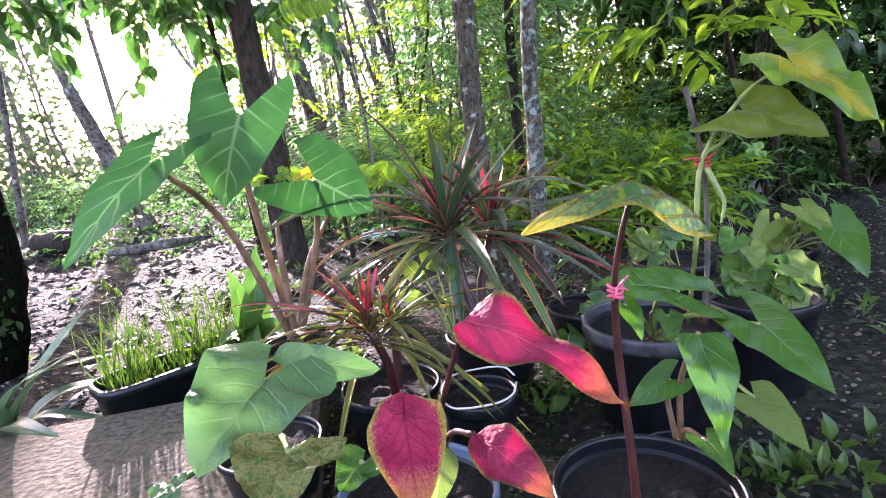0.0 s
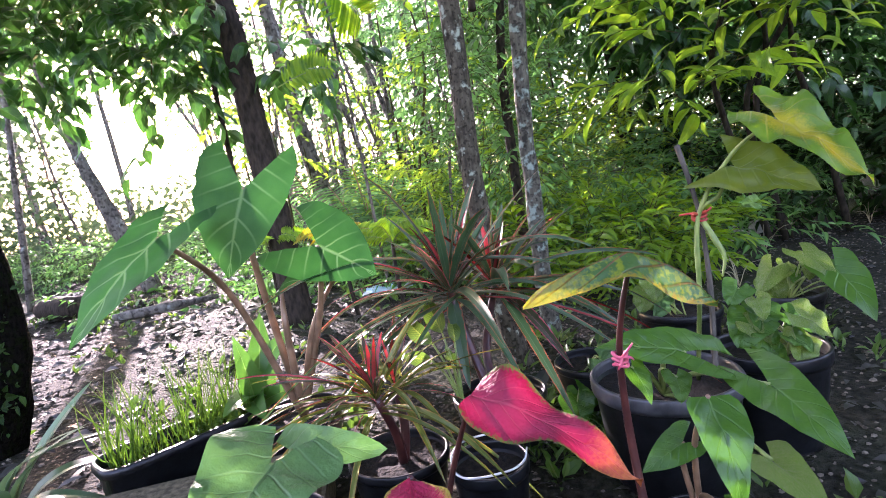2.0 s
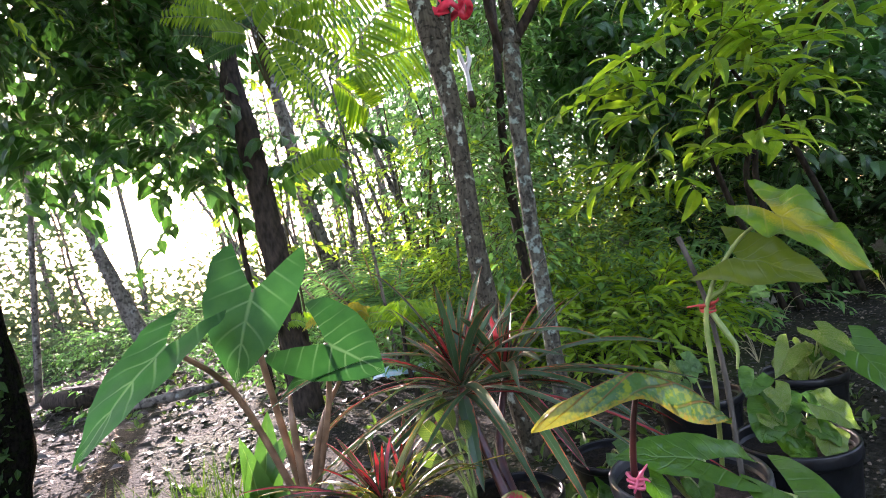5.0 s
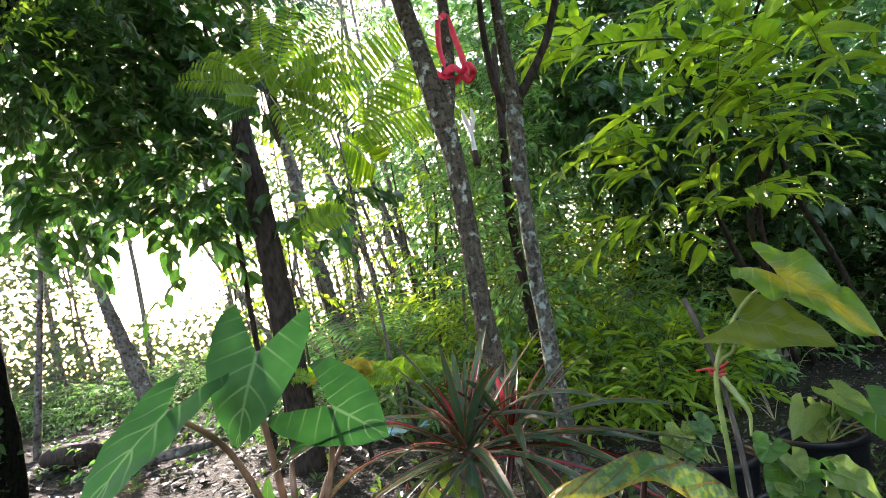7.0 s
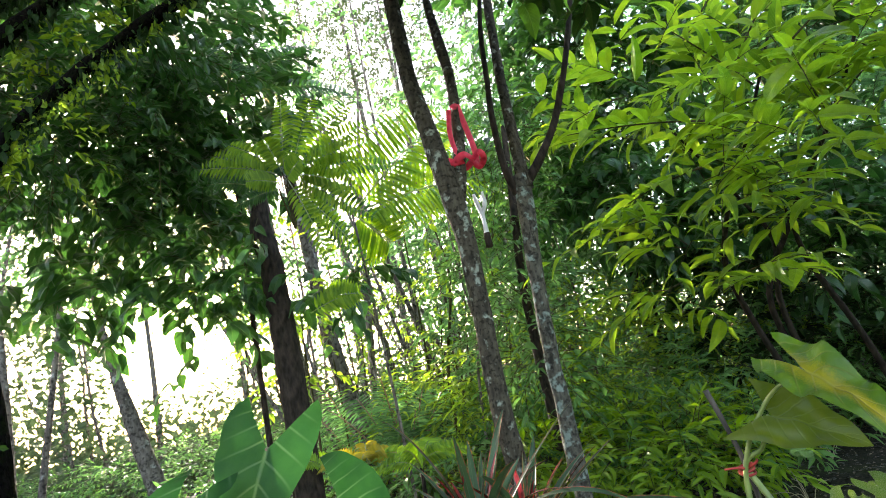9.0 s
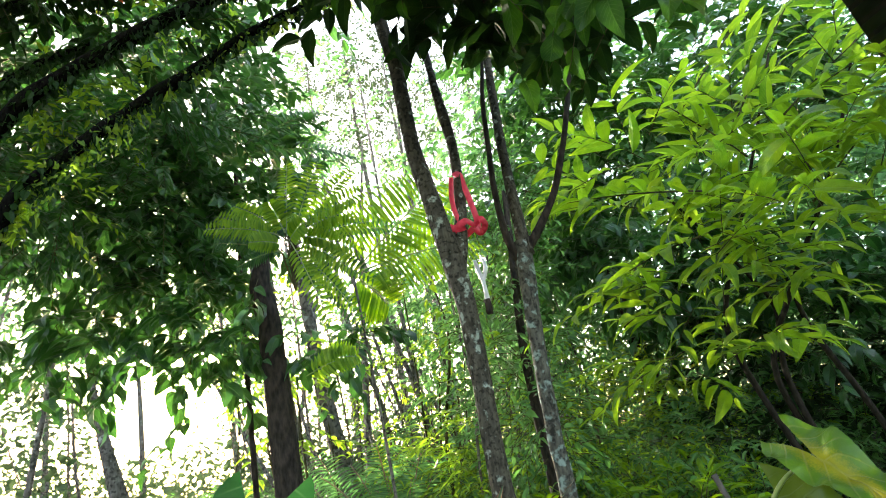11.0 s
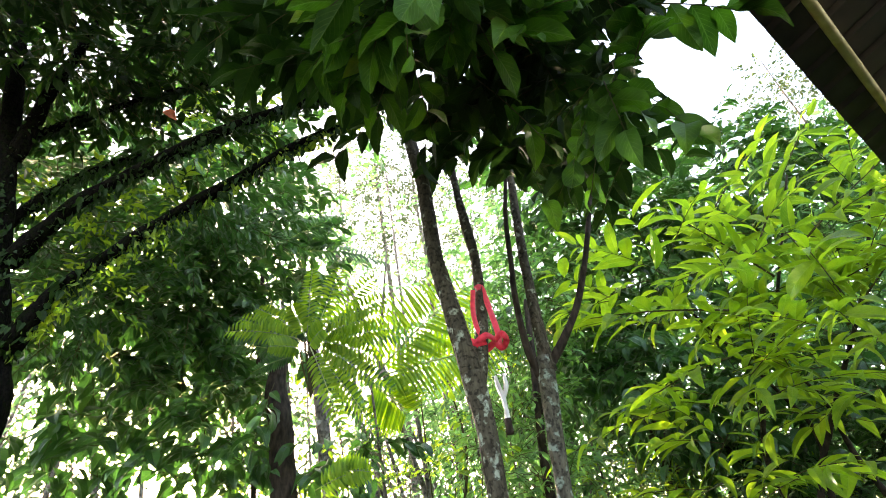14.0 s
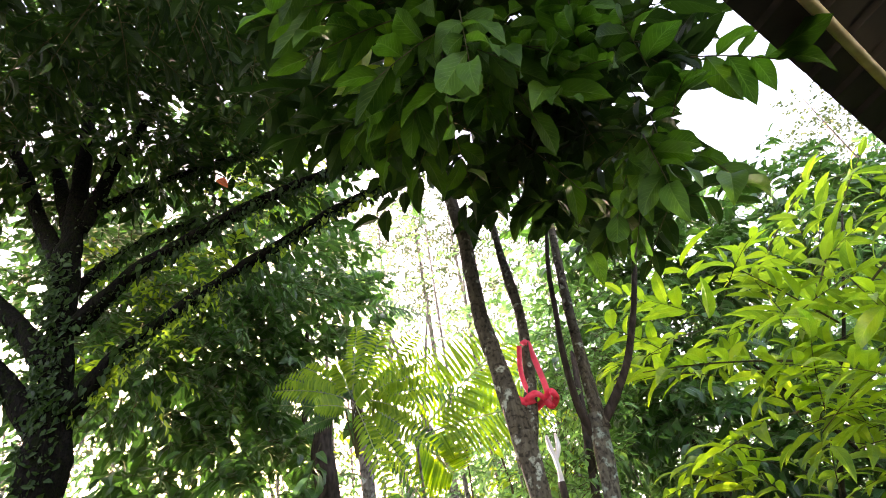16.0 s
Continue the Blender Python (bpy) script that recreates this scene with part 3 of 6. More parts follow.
    blobs = [((-1.7, 2.75, 3.35), (0.9, 0.3, 0.55)), ((-2.6, 2.5, 2.9), (0.7, 0.4, 0.6)), ((-2.1, 2.75, 2.6), (0.6, 0.3, 0.4))]
    blobs += [((-3.138, 2.700, 3.676), (0.45, 0.2, 0.3)), ((-2.320, 2.800, 3.853), (0.5, 0.2, 0.3)), ((-2.946, 2.600, 4.827), (0.5, 0.2, 0.35)), ((-1.656, 2.900, 4.222), (0.4, 0.15, 0.2))]
    tw, lv = crown(random.Random(15), blobs, 430, 0.27, 9, 0.10, 0.4, 0.3, 0.0)
    bundle("twig", tw, TWIG, t)
    # Rear leaves take a lighter green, painted as half-lit foliage of the same crown.
    tagged(link("crown", leaves_mesh("crown", T_OVAL, lv, L_CANOPY), t), kind="stuff")
    # Sun on part of this crown is painted by a brighter leaf colour.
    tw, lv = crown(random.Random(13), [((-1.825, 2.300, 2.956), (0.45, 0.15, 0.22)), ((-1.838, 2.200, 2.305), (0.3, 0.12, 0.14)), ((-1.287, 2.400, 3.644), (0.4, 0.15, 0.2))], 90, 0.22, 8, 0.07, 0.4, 0.3, 0.0)
    tagged(link("crown", leaves_mesh("crown", T_OVAL, lv, L_BRIGHT), t, "yellow-green leaves behind the branches, sunlight painted in"), kind="stuff")
    rust = single_leaf(ELLIPSE, (-1.216, 1.700, 3.000), (-1.119, 1.700, 2.905), (0.2, -1, 0.2), L_RUST, t, "withered orange-brown leaf")
    rust.matrix_basis @= Matrix.Diagonal((0.8, 0.65, 0.65, 1))


arching_tree()


def frond(rnd, base, direction, length, pairs, leaflet, sag=0.35, face=(0, 0, 1)):
    """A feathered leaf: its rachis and the poses of its leaflets."""
    d = Vector(direction).normalized()
    side = d.cross(Vector(face)).normalized()
    at = lambda t: Vector(base) + d * length * t + Vector((0, 0, -sag * length * t * t))  # noqa: E731
    out = []
    for i in range(pairs):
        t = 0.14 + 0.86 * i / pairs
        L = leaflet * math.sin(math.pi * (0.12 + 0.8 * t)) ** 0.6
        for s in (-1, 1):
            away = side * s + d * 0.35 + Vector((0, 0, -0.15 + rnd.gauss(0, 0.08)))
            out.append(leaf_pose(at(t), at(t) + away.normalized() * L, face))
    return [at(i / 5) for i in range(6)], out


def feather_tree():
    t = tree("tree", "dark trunk with broad dark leaves and a crown of feathery fronds")
    limb("trunk", [(-0.986, 3.2, -0.024), (-1.017, 3.2, 0.692), (-1.053, 3.2, 1.247), (-1.09, 3.2, 1.76), (-1.134, 3.2, 2.029), (-1.102, 3.2, 2.36)],
         [0.095, 0.082, 0.078, 0.075, 0.07, 0.03], BARK_DARK, t, 14, 8, 0.12)
    rnd = random.Random(3)
    tw, lv = crown(rnd, [((-1.754, 3.400, 2.291), (0.35, 0.2, 0.3)), ((-1.622, 3.300, 1.774), (0.35, 0.2, 0.22)), ((-2.016, 3.500, 2.969), (0.5, 0.25, 0.35)), ((-1.215, 3.150, 1.962), (0.18, 0.1, 0.12)), ((-0.742, 3.500, 1.663), (0.3, 0.15, 0.12)), ((-0.927, 2.750, 1.984), (0.14, 0.08, 0.12))], 210, 0.35, 7, 0.15, 0.6, 0.3)
    bundle("twig", tw, TWIG, t)
    tagged(link("crown", leaves_mesh("crown", T_BIG, lv, L_CANOPY), t), kind="stuff")
    stems, lv, inner = [], [], []
    heart = Vector((-0.732, 2.500, 2.006))
    tips = [(-1.160, 2.450, 2.129), (-1.135, 2.500, 2.247), (-1.058, 2.550, 2.319), (-0.713, 2.550, 2.588), (-0.504, 2.500, 2.525), (-0.303, 2.500, 2.411), (-0.230, 2.450, 2.208), (-0.236, 2.400, 2.066),
            (-0.265, 2.400, 1.981), (-0.344, 2.350, 1.801), (-0.386, 2.350, 1.707), (-0.432, 2.350, 1.570), (-0.540, 2.350, 1.546), (-0.870, 2.350, 1.956), (-0.584, 2.300, 1.990), (-0.833, 2.500, 2.295)]
    for i, tip in enumerate(tips):
        tip = Vector(tip)
        base = heart + (tip - heart) * 0.12 + Vector((0, rnd.uniform(0.0, 0.08), rnd.uniform(-0.02, 0.05)))
        limb("branchlet", [tuple(heart + Vector((0, 0.1, -0.25))), tuple(heart + Vector((rnd.gauss(0, 0.03), 0.05, -0.05))), tuple(base)], [0.006, 0.004, 0.003], TWIG, t, 5, 3)
        for k in range(1 + i % 2):
            off = Vector((rnd.gauss(0, 0.07), 0.08 * k, -0.09 * k + rnd.gauss(0, 0.02))) if k else Vector((0, 0, 0))
            d = tip + off - base
            r, l = frond(rnd, base + off * 0.3, d + Vector((0, 0, 0.2 * d.length)), d.length * (1.03 - 0.1 * k), 17, 0.076, 0.2, (0.15 + rnd.gauss(0, 0.2), -0.95, -0.05 + rnd.gauss(0, 0.2)))
            stems.append((r, (0.003, 0.0012), 4, 1))
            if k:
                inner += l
            else:
                lv += l
    for a, b in (((-0.819, 3.000, 1.375), (-0.483, 3.000, 1.428)), ((-0.781, 3.050, 1.453), (-0.504, 2.950, 1.377))):
        d = Vector(b) - Vector(a)
        r, l = frond(rnd, a, d + Vector((0, 0, 0.1)), d.length, 13, 0.10, 0.2, (0.1, -0.95, 0.0))
        stems.append((r, (0.003, 0.0012), 4, 1))
        lv += l
    bundle("rachis", stems, GREEN_STEM, t)
    tagged(link("fronds", leaves_mesh("fronds", T_PINNA, lv, L_FERN), t, "bright green feathery fronds lit from behind"), kind="stuff")
    # Rear copies of the fronds in dark green, which paints shade inside the crown.
    tagged(link("fronds", leaves_mesh("fronds", T_PINNA, inner, L_CANOPY), t, "inner fronds with shade painted in as dark green"), kind="stuff")


feather_tree()


def palm():
    t = thing("palm", "green palm with long feathered fronds behind the trees", "palm")
    rnd = random.Random(8)
    stems, lv = [], []
    foot = Vector((-0.580, 3.500, 2.115))
    limb("stem", [(foot.x + 0.1, foot.y + 0.3, -0.03), (foot.x + 0.06, foot.y + 0.15, foot.z * 0.5), tuple(foot)], [0.012, 0.010, 0.008], BARK_GREY, t)
    for tip, size in (((0.176, 3.300, 2.644), 0.34), ((0.314, 3.400, 2.174), 0.3), ((-0.385, 3.600, 1.901), 0.28)):
        d = Vector(tip) - foot
        r, l = frond(rnd, foot, d + Vector((0, 0, 0.12 * d.length)), d.length * 1.05, 24, size, 0.12, (0.1, -0.95, -0.1))
        stems.append((r, (0.009, 0.003), 5, 2))
        lv += l
    bundle("rachis", stems, GREEN_STEM, t)
    tagged(link("fronds", leaves_mesh("fronds", [leaf_template("lance", 0.05, 6, 1, 0.3, 0.1)], lv, L_FERN), t), kind="stuff")


palm()


def lone_trunk(points, radii, mat, label, crown_at=None, n=60, size=0.12, leafmat=None, seed=1, reach=(0.8, 0.8, 0.7)):
    t = tree("tree", label)
    limb("trunk", points, radii, mat, t, 12, 6, 0.15, seed=seed)
    if crown_at:
        tw, lv = crown(random.Random(seed), [(c, reach) for c in crown_at], n, 0.4, 8, size, 0.45, 0.3)
        bundle("twig", tw, TWIG, t)
        tagged(link("crown", leaves_mesh("crown", T_OVAL, lv, leafmat or L_FOREST), t), kind="stuff")
    return t


lone_trunk([(-1.144, 5.6, 0.274), (-1.236, 5.6, 0.783), (-1.424, 5.6, 1.805), (-1.502, 5.6, 2.593), (-1.723, 5.8, 3.924), (-1.995, 6, 5.67)], [0.095, 0.09, 0.08, 0.07, 0.06, 0.03], BARK_GREY,
           "leaning grey tree trunk at the forest edge", [(-1.902, 6, 5.04)], 80, 0.13, seed=21)
lone_trunk([(-3.565, 6.2, 0.003), (-3.765, 6.2, 0.572), (-3.988, 6.2, 1.236), (-4.229, 6.2, 2.008), (-4.571, 6.3, 3.166)], [0.11, 0.1, 0.085, 0.05, 0.02], BARK_GREY,
           "leaning sunlit trunk among thin saplings", [(-4.709, 6, 3.491)], 60, 0.12, seed=22)
lone_trunk([(0.506, 3.6, 0.297), (0.497, 3.6, 0.82), (0.5, 3.6, 1.414), (0.559, 3.6, 1.995), (0.635, 3.7, 2.672)], [0.036, 0.033, 0.03, 0.028, 0.02], BARK_DARK,
           "dark slender trunk wrapped in climbing leaves", [(0.353, 3.7, 1.55), (0.51, 3.8, 2.17), (0.734, 3.9, 2.758), (0.5, 3.5, 1.0)], 300, 0.085, L_HERB, 23, (0.25, 0.25, 0.4))
lone_trunk([(2.126, 5.6, 0.138), (1.984, 5.6, 0.843), (1.92, 5.6, 1.772), (1.855, 5.6, 2.236), (1.744, 5.6, 3.071), (1.938, 5.6, 4.288)], [0.1, 0.09, 0.085, 0.08, 0.06, 0.03], BARK_DARK,
           "dark trunk in the shade of dense foliage", [(1.853, 5.5, 3.295), (1.277, 5.4, 2.403)], 170, 0.14, seed=24)


# Bark colour darkened to stand for the shade around the stems.
BARK_SHADE = bark_mat("shade_dark_bark", (0.010, 0.008, 0.005), (0.035, 0.028, 0.018))


def right_shrub():
    t = thing("shrub", "large shrub with long bright green pointed leaves", "shrub")
    base = Vector((2.335, 3.7, 0.0))
    for pts in ([tuple(base), (2.201, 3.7, 0.902), (2.24, 3.6, 1.359), (1.96, 3.3, 1.6), (1.315, 2.6, 1.907)],
                [(base.x + 0.45, base.y, 0), (2.581, 3.6, 0.662), (2.35, 3.5, 1.193), (2.197, 3.3, 1.508), (1.871, 3, 1.732)],
                [(base.x + 0.1, base.y + 0.1, 0), (2.134, 3.7, 0.921), (2.251, 3.4, 1.427), (2.387, 2.8, 1.99), (2.524, 2.4, 2.59)],
                [(base.x - 0.1, base.y, 0), (1.951, 3.7, 1.022), (1.825, 3.4, 1.427), (1.988, 3, 2.015), (2.189, 2.6, 2.711)]):
        limb("stem", pts, [0.024, 0.020, 0.017, 0.011, 0.006], BARK_SHADE, t, 10, 6, 0.15)
    rnd = random.Random(31)
    tw, lv = [], []
    shoots = (((1.585, 2.300, 2.062), (2.184, 2.100, 2.861), 15), ((1.751, 2.200, 2.030), (2.420, 2.000, 2.457), 15), ((1.445, 2.400, 2.299), (2.002, 2.300, 2.862), 11), ((1.686, 2.400, 1.771), (1.925, 2.100, 1.835), 13),
              ((1.337, 2.300, 1.786), (0.664, 2.200, 1.804), 13), ((1.682, 2.400, 1.969), (1.209, 2.300, 2.422), 12), ((1.821, 2.300, 1.635), (2.300, 2.100, 2.045), 13), ((1.305, 2.400, 1.596), (0.866, 2.200, 1.436), 11))
    for a, b, n in shoots:
        d = Vector(b) - Vector(a)
        w, l = spray(rnd, a, d + Vector((0, 0, 0.1 * d.length)), d.length, n, 0.20, 0.05, 0.1, 0.75)
        tw.append((w, (0.006, 0.002), 5, 2))
        lv += l
    blobs = [((1.271, 2.5, 1.967), (0.42, 0.3, 0.25)), ((1.952, 2.4, 2.2), (0.45, 0.3, 0.3)), ((1.92, 2.4, 1.543), (0.45, 0.35, 0.3)), ((1.663, 2.600, 2.164), (0.35, 0.2, 0.2)),
             ((1.391, 2.7, 1.506), (0.4, 0.3, 0.25)), ((1.347, 2.7, 1.157), (0.35, 0.3, 0.2)), ((2.26, 2.2, 2.096), (0.3, 0.3, 0.4))]
    tw2, lv2 = crown(rnd, blobs, 105, 0.50, 9, 0.195, 0.3, 0.2, lift=0.35)
    bundle("twig", tw + tw2, TWIG, t)
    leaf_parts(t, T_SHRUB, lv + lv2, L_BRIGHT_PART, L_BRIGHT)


right_shrub()


def thicket(name, label, blobs, sprays, size, mat, seed, temps=T_OVAL, length=0.45, droop=0.4, hollow=0.0):
    tw, lv = crown(random.Random(seed), blobs, sprays, length, 9, size, droop, 0.3, hollow)
    ob = thing(name, label, "thicket", kind="stuff")
    bundle("twig", tw, TWIG, ob)
    tagged(link("leaves", leaves_mesh("leaves", temps, lv, mat), ob), kind="stuff")


thicket("thicket", "dense dark green undergrowth in the shade", [((2.2, 5.6, 1.2), (2.4, 1.2, 1.3)), ((4.2, 5.0, 1.8), (1.6, 1.3, 2.0)), ((2.0, 6.8, 3.2), (2.6, 1.2, 1.8)), ((5.2, 4.0, 2.6), (1.4, 1.3, 2.2))], 2300, 0.13, L_FOREST, 41)
# Deep shade here comes from the darkened leaf colour, not from a blocked sky.
thicket("thicket", "low bushes behind the gravel with deep shade put into the colour", [((3.0, 4.1, 0.35), (1.0, 0.4, 0.45)), ((3.9, 3.9, 0.6), (0.8, 0.5, 0.7)), ((2.9, 4.6, 0.9), (0.9, 0.4, 0.5))], 420, 0.13, L_SHADE_TONED, 49)
thicket("thicket", "tall shaded forest foliage behind the clearing", [((3.5, 9.0, 4.5), (4.5, 1.6, 4.0)), ((8.0, 7.0, 3.5), (2.5, 3.0, 3.5)), ((0.8, 9.5, 3.0), (1.4, 1.2, 3.0))], 2200, 0.2, L_FOREST, 42, length=0.7)
thicket("thicket", "dark glossy broad-leaved trees behind the clearing", [((1.771, 4.6, 3.44), (0.8, 0.5, 0.9)), ((1.823, 4.4, 2.19), (0.8, 0.5, 0.6)), ((1.042, 4.8, 2.719), (0.5, 0.5, 0.6)), ((2.904, 4.4, 1.79), (1.0, 0.5, 0.8)), ((3.696, 5, 4.321), (1.0, 0.6, 0.8)), ((1.425, 4.4, 4.535), (0.7, 0.4, 0.6)), ((2.056, 4.6, 3.715), (0.6, 0.4, 0.5)), ((2.91, 3.9, 1.435), (0.55, 0.25, 0.5))], 860, 0.17, L_CANOPY, 46, T_BIG_FAR, 0.45, 0.5)
# The bright leaf colour stands in for sun shafts on this understory.
thicket("thicket", "yellow-green shrubs among the trunks, sunlight put into the leaf colour", [((0.35, 4.6, 0.7), (0.7, 0.4, 0.6)), ((1.3, 4.9, 0.8), (0.8, 0.4, 0.7)), ((-0.5, 5.2, 0.6), (0.5, 0.4, 0.5)), ((2.2, 4.8, 0.9), (0.7, 0.4, 0.6))], 560, 0.11, L_BRIGHT, 48, T_SHRUB_FAR, 0.4, 0.3)
thicket("bush", "low bright green bush with ovate leaves", [((0.98, 3.1, 0.26), (0.62, 0.35, 0.24)), ((0.55, 3.5, 0.2), (0.5, 0.4, 0.22)), ((1.35, 4.0, 0.22), (0.5, 0.3, 0.25))], 330, 0.115, L_FERN, 47, T_SHRUB_FAR, 0.30, 0.15)
thicket("thicket", "low bright green herbs at the forest edge", [((1.35, 3.6, 0.18), (1.0, 0.55, 0.25)), ((0.5, 4.2, 0.15), (1.2, 0.8, 0.3)), ((-0.7, 4.6, 0.12), (1.0, 0.9, 0.25)), ((1.9, 4.4, 0.4), (1.2, 0.6, 0.45))], 1000, 0.11, L_HERB, 43, T_LANCE, 0.3)
thicket("thicket", "green undergrowth and seedlings on the forest floor", [((-1.0, 6.8, 0.2), (3.2, 1.6, 0.35)), ((-4.5, 9.5, 0.25), (4.5, 2.0, 0.5)), ((0.5, 7.0, 0.8), (1.6, 1.2, 0.9)), ((-2.4, 5.0, 0.1), (1.4, 1.0, 0.2))], 1900, 0.10, L_HERB, 44, length=0.4)


def saplings():
    rnd = random.Random(51)
    for _ in range(85):
        a, r = radians(rnd.uniform(-46, 12)), rnd.uniform(6.5, 20)
        x, y = r * math.sin(a), r * math.cos(a)
        if abs(x * SUN.y - y * SUN.x) < 1.2:
            continue
        h = rnd.uniform(4, 9)
        lean = Vector((rnd.gauss(-0.12, 0.14), rnd.gauss(0, 0.08), 0))
        w = rnd.uniform(0.02, 0.06)
        t = thing("sapling", "thin slanting forest sapling with sparse leaves", "tree", "saplings")
        p = [Vector((x, y, -0.05)) + lean * h * q + Vector((rnd.gauss(0, 0.06), rnd.gauss(0, 0.06), h * q)) for q in (0, 0.35, 0.7, 1)]
        limb("trunk", p, [w, w * 0.8, w * 0.6, w * 0.2], BARK_GREY, t, 6, 3)
        tw, lv = crown(rnd, [(tuple(p[2]), (0.9, 0.9, 1.4)), (tuple(p[3]), (1.0, 1.0, 1.0))], 26, 0.6, 8, 0.12, 0.4, 0.3)
        bundle("twig", tw, TWIG, t)
        tagged(link("crown", leaves_mesh("crown", T_SMALL, lv, L_FOREST), t), kind="stuff")


saplings()


def canes():
    rnd = random.Random(58)
    for _ in range(42):
        a, r = radians(rnd.uniform(-24, 14)), rnd.uniform(4.4, 8.5)
        x, y = r * math.sin(a), r * math.cos(a)
        if abs(x * SUN.y - y * SUN.x) < 0.5:
            continue
        h, w = rnd.uniform(1.6, 3.4), rnd.uniform(0.008, 0.018)
        t = thing("sapling", "slim bare-stemmed sapling in the undergrowth", "tree", "saplings")
        p = [Vector((x, y, -0.05)) + Vector((rnd.gauss(0, 0.12), rnd.gauss(0, 0.08), 0)) * q * h * 0.4 + Vector((0, 0, h * q)) for q in (0, 0.35, 0.7, 1)]
        limb("trunk", p, [w, w * 0.9, w * 0.7, w * 0.3], BARK_GREY if rnd.random() < 0.5 else TWIG, t, 6, 4)
        tw, lv = crown(rnd, [(tuple(p[3]), (0.3, 0.3, 0.4)), (tuple(p[2]), (0.25, 0.25, 0.3))], 9, 0.35, 8, 0.11, 0.4, 0.3)
        bundle("twig", tw, TWIG, t)
        tagged(link("crown", leaves_mesh("crown", T_OVAL, lv, L_BRIGHT if rnd.random() < 0.6 else L_FOREST), t), kind="stuff")


canes()


def far_forest():
    rnd = random.Random(52)
    lv = []
    for _ in range(180000):
        a = radians(rnd.uniform(-80, 80))
        r = rnd.uniform(11, 32)
        z = rnd.uniform(0, 1) ** 2.0 * (2 + r * 0.27)
        x, y = r * math.sin(a), r * math.cos(a)
        lat, rise = x * SUN.y - y * SUN.x, z - r * 0.144
        if abs(lat) < 1.5 and -0.9 < rise < 1.8 or abs(lat) < 1.5 and 1.8 <= rise < 4.5 and rnd.random() < 0.75 or -1.0 < lat < 3.6 and 0.3 < rise < 3.2 and rnd.random() < 0.5 or 1.8 < lat < 3.0 and -0.7 < rise < 0.9:
            continue
        if rise > -0.6 and noise.noise(Vector((lat * 0.75, rise * 0.9, 2.0))) > 0.12:
            continue
        p = Vector((x, y, z))
        d = Vector((rnd.gauss(0, 1), rnd.gauss(0, 1), rnd.gauss(-0.3, 0.5))).normalized()
        lv.append(leaf_pose(p, p + d * rnd.uniform(0.12, 0.14 + r * 0.008), (rnd.gauss(0, 1), rnd.gauss(0, 1), 1)))
    # Unseen leaves behind the camera, added to cut sky light from that side.
    for _ in range(12000):
        a = radians(rnd.uniform(78, 282))
        r = rnd.uniform(9, 18)
        p = Vector((r * math.sin(a), r * math.cos(a), 3.2 * rnd.random() ** 1.2))
        d = Vector((rnd.gauss(0, 1), rnd.gauss(0, 1), rnd.gauss(-0.3, 0.5))).normalized()
        lv.append(leaf_pose(p, p + d * rnd.uniform(0.3, 0.6), (rnd.gauss(0, 1), rnd.gauss(0, 1), 1)))
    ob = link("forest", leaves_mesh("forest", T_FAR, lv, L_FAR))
    tagged(ob, "distant woodland foliage greyed in colour for haze", "woods", kind="stuff")


far_forest()


def tall_trees():
    rnd = random.Random(57)
    for top, w in (((-1.988, 15, 12.682), 0.11), ((-3.827, 17, 13.873), 0.1), ((-0.599, 14, 10.787), 0.09), ((-8.077, 13, 5.862), 0.08), ((-11.176, 14, 6.24), 0.09), ((-6.269, 14, 5.761), 0.07), ((10.205, 11, 10.144), 0.06), ((1.77, 13, 10.295), 0.08)):
        x, y, z = top
        t = thing("tree", "tall distant tree with fine foliage greyed in colour for haze", "tree", "distant trees")
        limb("trunk", [(x + 0.5, y, -0.1), (x + 0.3, y, z * 0.5), (x, y, z), (x - 0.1, y, z * 1.25)], [w, w * 0.8, w * 0.5, w * 0.2], BARK_GREY, t, 8, 4)
        tw, lv = crown(rnd, [((x, y, z), (1.3, 1.2, 1.5)), ((x - 0.8, y, z * 0.85), (1.0, 1.0, 1.0)), ((x + 0.6, y, z * 1.15), (1.3, 1.0, 1.3))], 250, 0.8, 9, 0.15, 0.4, 0.3, 0.0)
        bundle("twig", tw, TWIG, t)
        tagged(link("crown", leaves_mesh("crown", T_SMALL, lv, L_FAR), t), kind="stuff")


tall_trees()


